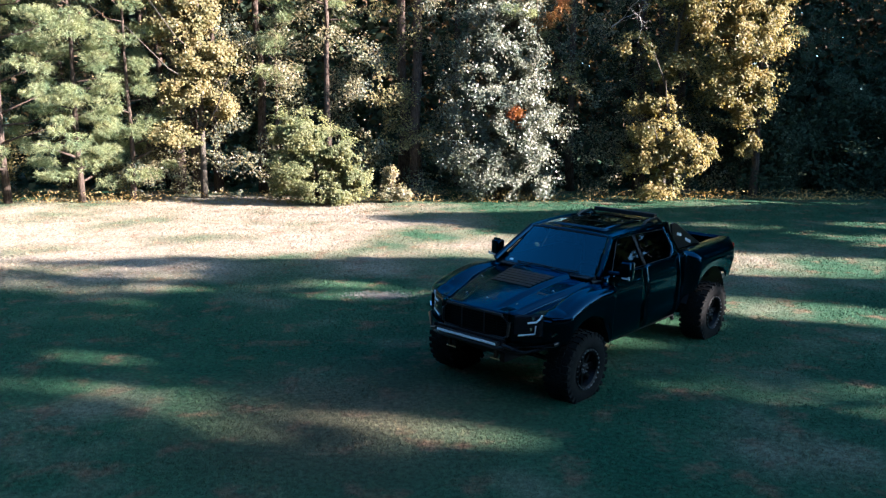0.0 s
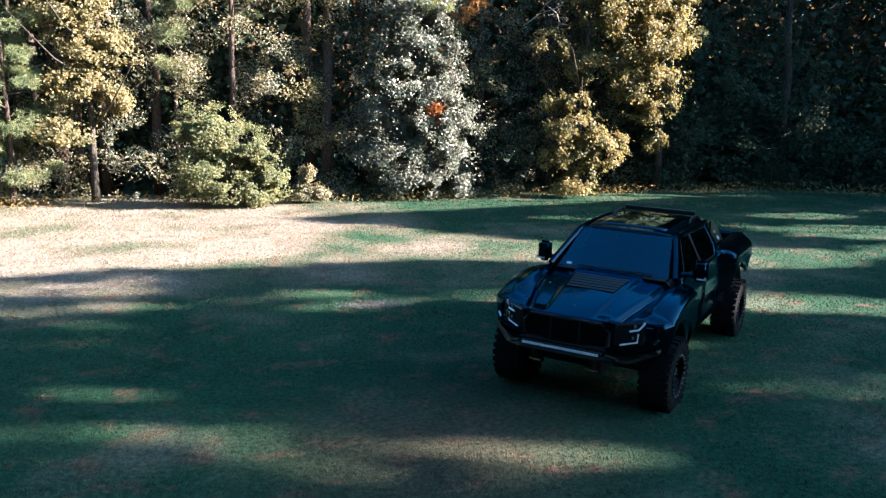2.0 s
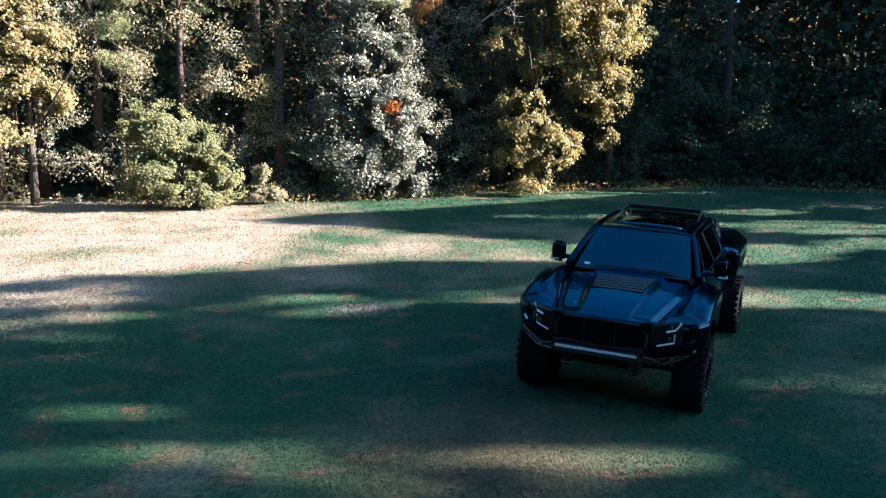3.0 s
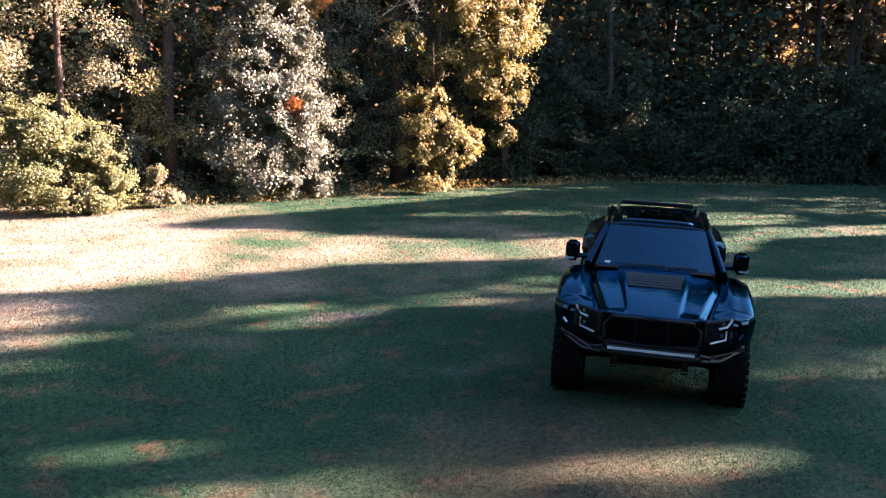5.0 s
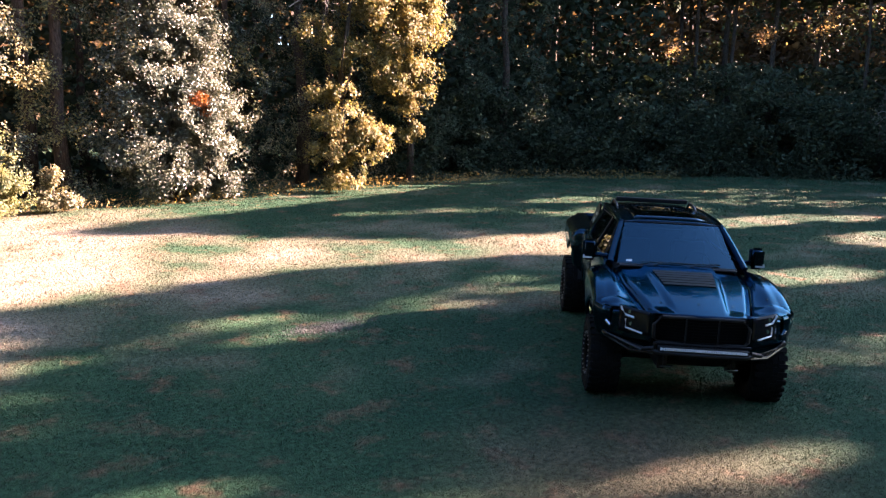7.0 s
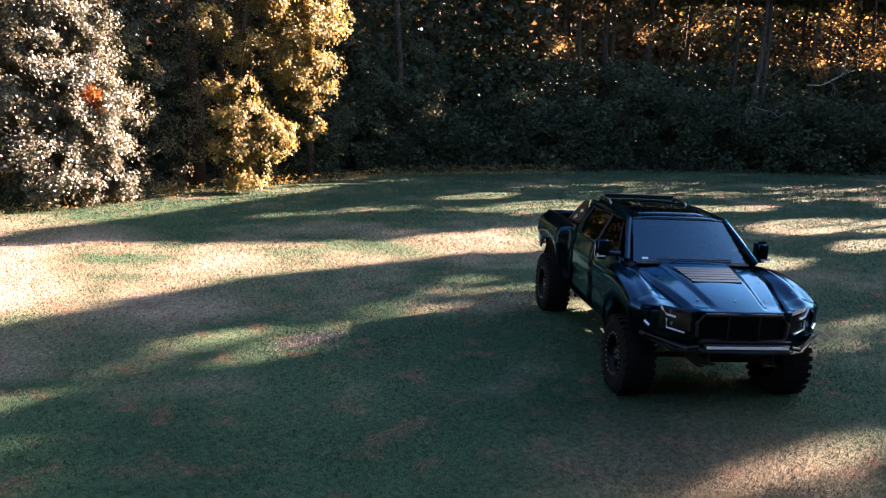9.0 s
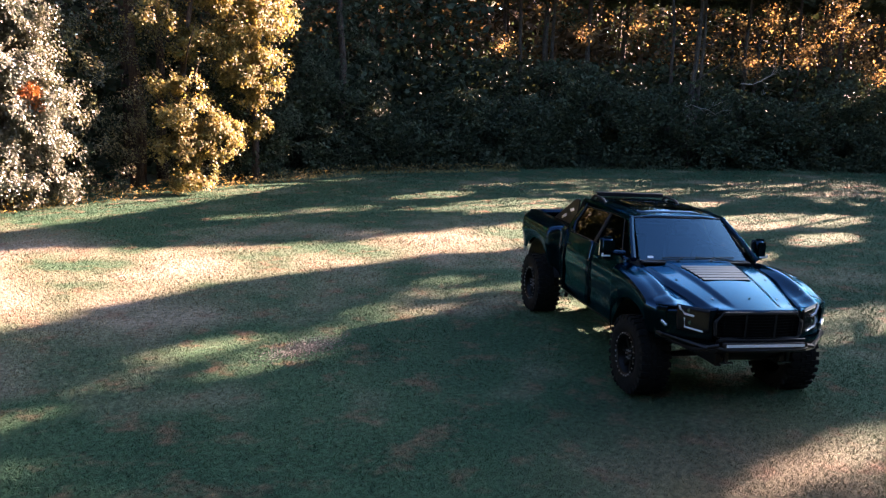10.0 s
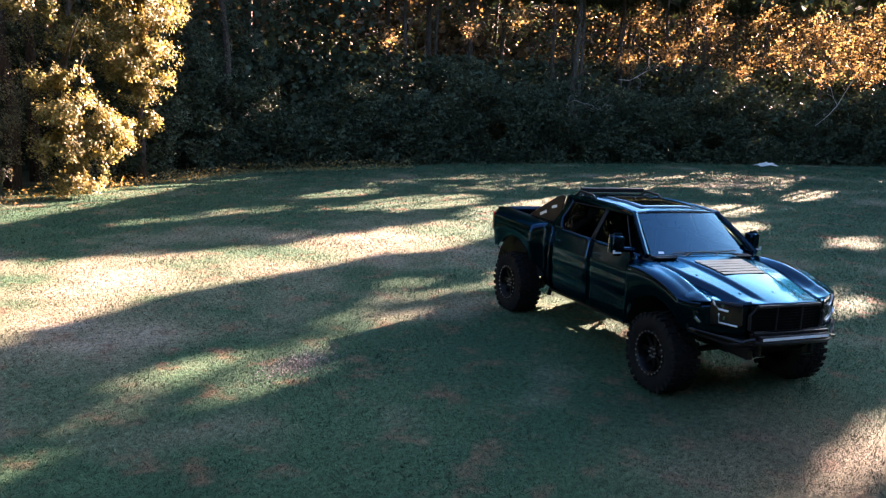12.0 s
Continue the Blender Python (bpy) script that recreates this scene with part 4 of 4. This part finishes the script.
    part("skid_plate", sheet(lambda u, v: (1.17 - 0.50 * u, 0.42 * v * (1 - 0.15 * u), 0.86 - 0.30 * u), steps(0, 1, 3), steps(-1, 1, 4)), M_SATIN, bumper, "black skid plate", thick=0.01)
    bar = part("light_bar", block(1.195, 1.262, -0.52, 0.52, 0.893, 0.948), M_TRIM, bumper, "slim LED light bar", bevel=0.006)
    led = part("led", block(1.262, 1.270, -0.008, 0.008, 0.905, 0.937), M_LED, bar, "white LED", smooth=False)
    led.location.y = -0.49
    for k in range(1, 48):
        more = new("led", led.data)
        more.parent = bar
        more.location.y = -0.49 + 0.98 * k / 47
    for s in (-1, 1):
        bm = block(1.08, 1.13, s * 0.40 - 0.02, s * 0.40 + 0.02, 0.68, 0.80)
        hook = part("tow_hook", bm, M_SATIN, bumper)
        part("cross_tube", pipe([(1.10, s * 0.30, 0.665), (1.10, s * 0.46, 0.665)], 0.012, 6), M_CHROME, hook, "bright metal cross tube")


GLASS_LOW, GLASS_TOP = 1.575, 2.005


def flank(x, z):
    """Half width of the cab at a height."""
    return lin(z, [(0.55, 0.93), (0.75, 0.985), (1.10, 1.005), (1.40, 0.985), (1.565, 0.955), (2.02, 0.715)]) - 0.02 * ease(-0.9, -0.5, x)


def build_cab(truck):
    # doors: two a side
    for s in (-1, 1):
        for x0, x1, name in ((-0.606, -1.767, "front_door"), (-1.773, -2.866, "rear_door")):
            def skin(u, v):
                z = 0.61 + (GLASS_LOW - 0.61) * v
                crease = 0.012 * math.exp(-((z - 1.30) / 0.05) ** 2) - 0.018 * math.exp(-((z - 0.92) / 0.12) ** 2)
                return (x0 + (x1 - x0) * u, s * (flank(x0 + (x1 - x0) * u, z) + crease), z)
            door = part(name, sheet(skin, steps(0, 1, 8), steps(0, 1, 22)), M_PAINT, truck, thick=0.03)
            hx = x1 + 0.20
            part("handle", block(hx - 0.10, hx + 0.10, s * (flank(hx, 1.40) + 0.012) - 0.012, s * (flank(hx, 1.40) + 0.012) + 0.012, 1.385, 1.415), M_PAINT, door, bevel=0.008)
            # side window with frame
            if name == "front_door":
                out = [(-0.80, GLASS_LOW), (-1.73, GLASS_LOW), (-1.73, GLASS_TOP), (-1.29, GLASS_TOP)]
            else:
                out = [(-1.81, GLASS_LOW), (-2.60, GLASS_LOW), (-2.76, 1.72), (-2.70, GLASS_TOP - 0.02), (-1.81, GLASS_TOP)]
            bm = bmesh.new()
            bm.faces.new([bm.verts.new((x, s * (flank(x, z) - 0.012), z)) for x, z in out])
            win = part("window", bm, M_PRIVACY, door, "dark privacy glass", smooth=False)
            bm = bmesh.new()
            ring = [(x, s * (flank(x, z) + 0.002), z) for x, z in out]
            pipe(ring + [ring[0]], 0.009, 6, bm)
            part("window_frame", bm, M_TRIM, win)
        bm = sheet(lambda u, v: (-0.58 - 2.38 * u, s * (flank(-1.5, 0.62 + 0.93 * v) - 0.045), 0.62 + 0.93 * v), steps(0, 1, 4), steps(0, 1, 8))
        part("door_jamb", bm, M_TRIM, truck)
        # cab pillars, roof rail and rear quarter
        def at(x, z, inset=0.0):
            return (x, s * (flank(x, z) - inset), z)
        bm = pipe([at(-0.52, 1.57, 0.03), at(-0.86, 1.82, 0.02), at(-1.16, 2.035, 0.02)], 0.042, 8)
        part("a_pillar", bm, M_PAINT, truck)
        bm = pipe([at(-1.12, 2.02, 0.01), at(-1.5, 2.045), at(-2.2, 2.06), at(-2.86, 2.045, 0.01)], 0.042, 8)
        part("roof_rail", bm, M_PAINT, truck)
        bm = sheet(lambda u, v: (-1.735 - 0.07 * u, s * (flank(-1.8, GLASS_LOW + 0.45 * v) + 0.001), GLASS_LOW + 0.45 * v), [0, 1], steps(0, 1, 4))
        part("b_pillar", bm, M_TRIM, truck, thick=0.01)
        bm = sheet(lambda u, v: (lin(v, [(0, -2.61), (0.33, -2.77), (1, -2.70)]) * (1 - u) + lin(v, [(0, -2.965), (1, -2.86)]) * u, s * (flank(-2.8, GLASS_LOW + 0.46 * v) - 0.002), GLASS_LOW + 0.46 * v), steps(0, 1, 3), steps(0, 1, 8))
        part("c_pillar", bm, M_PAINT, truck, thick=0.02)
        bm = sheet(lambda u, v: (-2.872 - 0.095 * u, s * flank(-2.9, 0.62 + 0.955 * v), 0.62 + 0.955 * v), [0, 1], steps(0, 1, 14))
        part("cab_corner", bm, M_PAINT, truck, thick=0.02)
        # bright step along the sill
        bm = block(-0.70, -2.95, s * 0.86 - 0.06, s * 0.86 + 0.06, 0.545, 0.60)
        sill = part("sill", bm, M_SATIN, truck, "black rock slider along the sill", bevel=0.02)
        bm = block(-0.74, -0.98, s * 0.93 - 0.010, s * 0.93 + 0.008, 0.575, 0.590)
        part("sill_strip", bm, M_CHROME, sill, "bright strip on the slider")
        # mirrors
        bm = bmesh.new()
        bmesh.ops.create_cube(bm, size=1.0, matrix=pose(-0.86, s * 1.145, 1.665, 0, 0, s * 8) @ Matrix.Diagonal((0.13, 0.20, 0.30, 1)))
        bmesh.ops.bevel(bm, geom=bm.edges[:] + bm.verts[:], offset=0.045, segments=3, affect="EDGES")
        pipe([(-0.80, s * 0.90, 1.60), (-0.84, s * 1.06, 1.60)], 0.035, 8, bm)
        mirror = part("mirror", bm, M_PAINT, truck, "large black door mirror")
        bm = block(-0.790, -0.778, s * 1.17 - 0.05, s * 1.17 + 0.05, 1.555, 1.575)
        block(-0.792, -0.778, s * 1.23 - 0.012, s * 1.23 + 0.012, 1.555, 1.60, bm)
        part("marker_lamp", bm, M_DRL, mirror, "white marker lamp")
        bm = block(-0.932, -0.922, s * 1.145 - 0.085, s * 1.145 + 0.085, 1.545, 1.785)
        part("mirror_glass", bm, M_CHROME, mirror)
    # windscreen
    def screen(u, v):
        hw = 0.80 + (0.655 - 0.80) * v
        bow = 0.07 * (1 - u * u)
        return (-0.55 + (-1.145 + 0.55) * v + bow, hw * u, 1.545 + (2.045 - 1.545) * v + 0.012 * (1 - u * u))
    ws = part("windscreen", sheet(screen, steps(-1, 1, 16), steps(0, 1, 8)), M_GLASS, truck, "tinted windscreen")
    bm = pipe([screen(u, 1.0) for u in steps(-1, 1, 10)], 0.012, 6)
    pipe([screen(u, 0.0) for u in steps(-1, 1, 10)], 0.016, 6, bm)
    part("seal", bm, M_TRIM, ws)
    def on_screen(u, v):
        p = Vector(screen(u, v))
        return p + Vector((0.018, 0, 0.016))
    for u0, u1 in ((-0.62, 0.10), (-0.02, 0.72)):
        bm = pipe([on_screen(u, 0.055 + 0.02 * (u - u0)) for u in steps(u0, u1, 5)], 0.009, 6)
        pipe([on_screen(u0 + 0.36, 0.07), on_screen(u0 + 0.2, -0.03)], 0.010, 6, bm)
        part("wiper", bm, M_TRIM, truck)
    bm = block(-0.44, -0.57, -0.78, 0.78, 1.53, 1.555)
    part("cowl", bm, M_TRIM, truck, bevel=0.01)
    bm = sheet(lambda u, v: tuple(Vector(screen(-0.86 + 0.10 * u, 0.06 + 0.05 * v)) + Vector((0.004, 0, 0.004))), [0, 1], [0, 1])
    part("sticker", bm, M_BADGE, ws, "small white sticker")
    # roof with a dark glass panel
    def roof(x, y):
        return lin(x, [(-3.0, 2.075), (-2.4, 2.105), (-1.7, 2.10), (-1.14, 2.055)]) + 0.012 - 0.055 * (y / 0.70) ** 4
    bm = sheet(lambda u, v: (-1.135 - 1.75 * u + 0.05 * (1 - v * v) * (1 - 2 * u), 0.705 * v, roof(-1.14 - 1.75 * u, 0.70 * v)), steps(0, 1, 20), steps(-1, 1, 16))
    top = part("roof", bm, M_PAINT, truck, thick=0.02)
    bm = sheet(lambda u, v: (-1.30 - 1.15 * u, 0.50 * v, roof(-1.3 - 1.15 * u, 0.50 * v) + 0.016), steps(0, 1, 8), steps(-1, 1, 8))
    part("roof_glass", bm, M_ROOFGLASS, top, "dark panoramic glass roof panel", thick=0.004)
    for s in (-1, 1):
        bm = pipe([(-2.30, s * 0.60, roof(-2.3, 0.6) + 0.0), (-2.42, s * 0.60, 2.135), (-2.74, s * 0.60, 2.15), (-2.90, s * 0.60, roof(-2.9, 0.6))], 0.020, 8)
        part("rack_bracket", bm, M_SATIN, top)
    bar = part("roof_light_bar", block(-2.74, -2.83, -0.56, 0.56, 2.135, 2.20), M_TRIM, top, "slim black light bar on the roof", bevel=0.012)
    bm = bmesh.new()
    for k in range(5):
        z = 2.142 + 0.012 * k
        block(-2.832, -2.85, -0.54, 0.54, z, z + 0.004, bm)
    part("cooling_fins", bm, M_SATIN, bar)
    # rear wall with window
    bm = sheet(lambda u, v: (-2.965 + 0.10 * ease(0.45, 1, v), (0.95 - 0.25 * ease(0.55, 1.0, v)) * u, 0.75 + 1.30 * v), steps(-1, 1, 6), steps(0, 1, 12))
    back = part("cab_back", bm, M_PAINT, truck, thick=0.02)
    bm = block(-2.955, -2.945, -0.60, 0.60, 1.62, 1.95)
    part("rear_window", bm, M_PRIVACY, back, "dark rear window")
    # interior
    for s in (-1, 1):
        bm = block(-1.62, -1.15, s * 0.40 - 0.25, s * 0.40 + 0.25, 1.0, 1.22)
        block(-1.82, -1.64, s * 0.40 - 0.24, s * 0.40 + 0.24, 1.15, 1.72, bm)
        block(-1.82, -1.72, s * 0.40 - 0.13, s * 0.40 + 0.13, 1.70, 1.90, bm)
        part("seat", bm, M_SEAT, truck, "dark leather seat", bevel=0.05)
    bm = block(-2.70, -2.20, -0.70, 0.70, 1.0, 1.2)
    block(-2.85, -2.70, -0.70, 0.70, 1.1, 1.72, bm)
    part("rear_bench", bm, M_SEAT, truck, bevel=0.05)
    bm = block(-0.50, -0.95, -0.82, 0.82, 1.15, 1.50)
    part("dashboard", bm, M_SEAT, truck, bevel=0.06)
    bm = bmesh.new()
    ringpts = [Vector((-1.05 - 0.08 * math.sin(a), 0.40 + 0.18 * math.cos(a), 1.50 + 0.165 * math.sin(a))) for a in steps(0, 2 * math.pi, 20)]
    pipe(ringpts, 0.014, 6, bm)
    part("steering_wheel", bm, M_SEAT, truck)
    bm = block(-0.99, -1.02, -0.12, 0.12, 1.90, 1.96)
    part("rear_view_mirror", bm, M_SEAT, truck, bevel=0.01)
    bm = block(-0.45, -2.95, -0.93, 0.93, 0.62, 0.68)
    part("cab_floor", bm, M_TRIM, truck)


def build_bed(truck):
    def rail(x):
        return lin(x, [(-4.86, 1.615), (-3.9, 1.60), (-2.98, 1.585)])
    for s in (-1, 1):
        def side(u, v):
            out, low, top = bed_out(u), bed_low(u), rail(u)
            if v <= 1:
                return (u, s * (0.80 + 0.12 * v), top)
            if v <= 2:
                t = v - 1
                bulge = out - 0.92
                return (u, s * (0.92 + bulge * math.sin(t * math.pi / 2)), top - 0.015 - (0.05 + 0.35 * bulge) * (1 - math.cos(t * math.pi / 2)))
            z0 = top - 0.065 - 0.35 * (out - 0.92)
            t = v - 2
            crease = 0.02 * math.exp(-((t - 0.35) / 0.1) ** 2)
            return (u, s * (out + crease - 0.05 * t * t), z0 + (low - z0) * t)
        bm = sheet(side, steps(-2.98, -4.85, 84), [0, 0.5] + steps(1, 2, 5) + steps(2, 3, 10)[1:])
        panel = part("bedside", bm, M_PAINT, truck, thick=0.014)
        bm = sheet(lambda u, v: (u, s * 0.80, 0.98 + (rail(u) - 0.98) * v), steps(-2.99, -4.84, 6), [0, 1])
        part("bed_wall", bm, M_TRIM, panel, thick=0.01)
        bm = sheet(lambda u, v: (REAR_AXLE + 0.78 * math.cos(u), s * v, 0.50 + 0.78 * math.sin(u)), steps(0.3, math.pi - 0.3, 18), [0.5, 0.8, 1.04])
        part("arch_liner", bm, M_TRIM, panel, "black wheel-arch liner")
        # tail lamp on the rear corner
        bm = block(-4.78, -4.885, s * 1.005 - 0.055, s * 1.005 + 0.055, 1.22, 1.53)
        lamp = part("tail_light", bm, M_RED, truck, "red tail lamp", bevel=0.02)
        bm = block(-4.882, -4.89, s * 1.005 - 0.03, s * 1.005 + 0.03, 1.33, 1.39)
        part("reversing_lens", bm, M_DRL, lamp)
        # sloping sail panel of the bed rack
        bm = prism([(-2.90, 2.055), (-2.985, 2.065), (-3.12, 2.03), (-3.95, 1.64), (-4.02, 1.605), (-3.10, 1.60), (-3.02, 1.66)], s * 0.76, s * 0.79)
        sail = part("sail_panel", bm, M_SATIN, truck, "black sloping sail panel of the bed rack", bevel=0.01)
        pts = [(-2.93, s * 0.80, 1.62), (-2.95, s * 0.755, 1.85), (-2.90, s * 0.70, 2.075)]
        bm = pipe(pts, 0.026, 8)
        part("rack_hoop", bm, M_SATIN, sail)
        bm = bmesh.new()
        for k in range(4):
            x, z = -3.13 - 0.042 * k, 1.865 - 0.010 * k
            block(x - 0.016, x + 0.016, s * 0.795 - 0.003, s * 0.795 + 0.003, z - 0.022, z + 0.022, bm)
        part("badge", bm, M_BADGE, sail, "small white badge", smooth=False)
        bm = bmesh.new()
        for k in range(6):
            x, z = -3.45 - 0.036 * k, 1.735 - 0.013 * k
            block(x - 0.013, x + 0.013, s * 0.795 - 0.003, s * 0.795 + 0.003, z - 0.022, z + 0.022, bm)
        part("badge", bm, M_BADGE, sail, "small white lettering", smooth=False)
        # step and plates in front of the rear tyre
        bm = block(-3.22, -3.34, s * 0.93 - 0.012, s * 0.93 + 0.012, 0.98, 1.05)
        part("reflector_plate", bm, M_CHROME, panel, "small bright plate")
        bm = block(-3.20, -3.34, s * 0.92 - 0.012, s * 0.92 + 0.012, 0.80, 0.82)
        part("reflector_plate", bm, M_CHROME, panel, "small bright plate")
        bm = pipe([(-3.05, s * 0.80, 0.62), (-3.12, s * 0.80, 0.50), (-3.16, s * 0.80, 0.42)], 0.035, 8)
        part("shock_mount", bm, M_SATIN, panel)
    part("bed_floor", block(-2.99, -4.84, -0.80, 0.80, 0.94, 0.99), M_TRIM, truck)
    bm = sheet(lambda u, v: (-4.85 - 0.03 * math.sin(v * math.pi) - 0.04 * ease(0.85, 1, v), 0.95 * u, 0.98 + 0.635 * v), steps(-1, 1, 6), steps(0, 1, 12))
    gate = part("tailgate", bm, M_PAINT, truck, thick=0.04)
    part("handle", block(-4.89, -4.91, -0.12, 0.12, 1.42, 1.48), M_TRIM, gate, bevel=0.008)
    bm = pipe([(-4.55, -0.95, 0.86), (-4.95, -0.86, 0.86), (-4.98, 0, 0.86), (-4.95, 0.86, 0.86), (-4.55, 0.95, 0.86)], 0.035, 8)
    part("rear_bumper", bm, M_SATIN, truck, "black tube rear bumper")
    # chassis
    bm = bmesh.new()
    for s in (-1, 1):
        block(1.0, -4.7, s * 0.42 - 0.04, s * 0.42 + 0.04, 0.60, 0.74, bm)
        pipe([(0.25, s * 0.40, 0.55), (FRONT_AXLE, s * 0.80, HUB - 0.03), (-0.18, s * 0.40, 0.55)], 0.03, 6, bm)
        pipe([(0.05, s * 0.70, 0.45), (0.0, s * 0.55, 1.0)], 0.045, 8, bm)
        pipe([(REAR_AXLE + 0.55, s * 0.60, 0.62), (REAR_AXLE + 0.05, s * 0.62, 0.42)], 0.04, 8, bm)
        pipe([(REAR_AXLE + 0.15, s * 0.62, 0.40), (REAR_AXLE + 0.25, s * 0.58, 1.05)], 0.045, 8, bm)
    pipe([(REAR_AXLE, -0.85, HUB), (REAR_AXLE, 0.85, HUB)], 0.055, 10, bm)
    pipe([(FRONT_AXLE, -0.8, HUB), (FRONT_AXLE, 0.8, HUB)], 0.035, 8, bm)
    block(0.55, -0.5, -0.38, 0.38, 0.55, 0.85, bm)
    block(-0.6, -2.6, -0.25, 0.25, 0.52, 0.72, bm)
    part("chassis", bm, M_TRIM, truck)
    bm = bmesh.new()
    bmesh.ops.create_uvsphere(bm, u_segments=16, v_segments=10, radius=0.17, matrix=Matrix.Translation((REAR_AXLE, 0, HUB)))
    part("differential", bm, M_SATIN, truck)
    bm = pipe([(-2.9, 0.55, 0.56), (-3.3, 0.62, 0.60), (-3.45, 0.66, 0.60)], 0.04, 8)
    part("exhaust", bm, M_SATIN, truck)


def build_truck():
    truck = thing("pickup_truck", "glossy black lifted off-road pickup, tinted for sky reflections, with wide fenders parked on the lawn", "pickup truck")
    truck.matrix_world = pose(1.12, 11.60, -0.015, -1.5, 0, -131.3)
    build_front(truck)
    build_cab(truck)
    build_bed(truck)
    for x in (FRONT_AXLE, REAR_AXLE):
        for s in (-1, 1):
            build_wheel(truck, x, s)


build_truck()
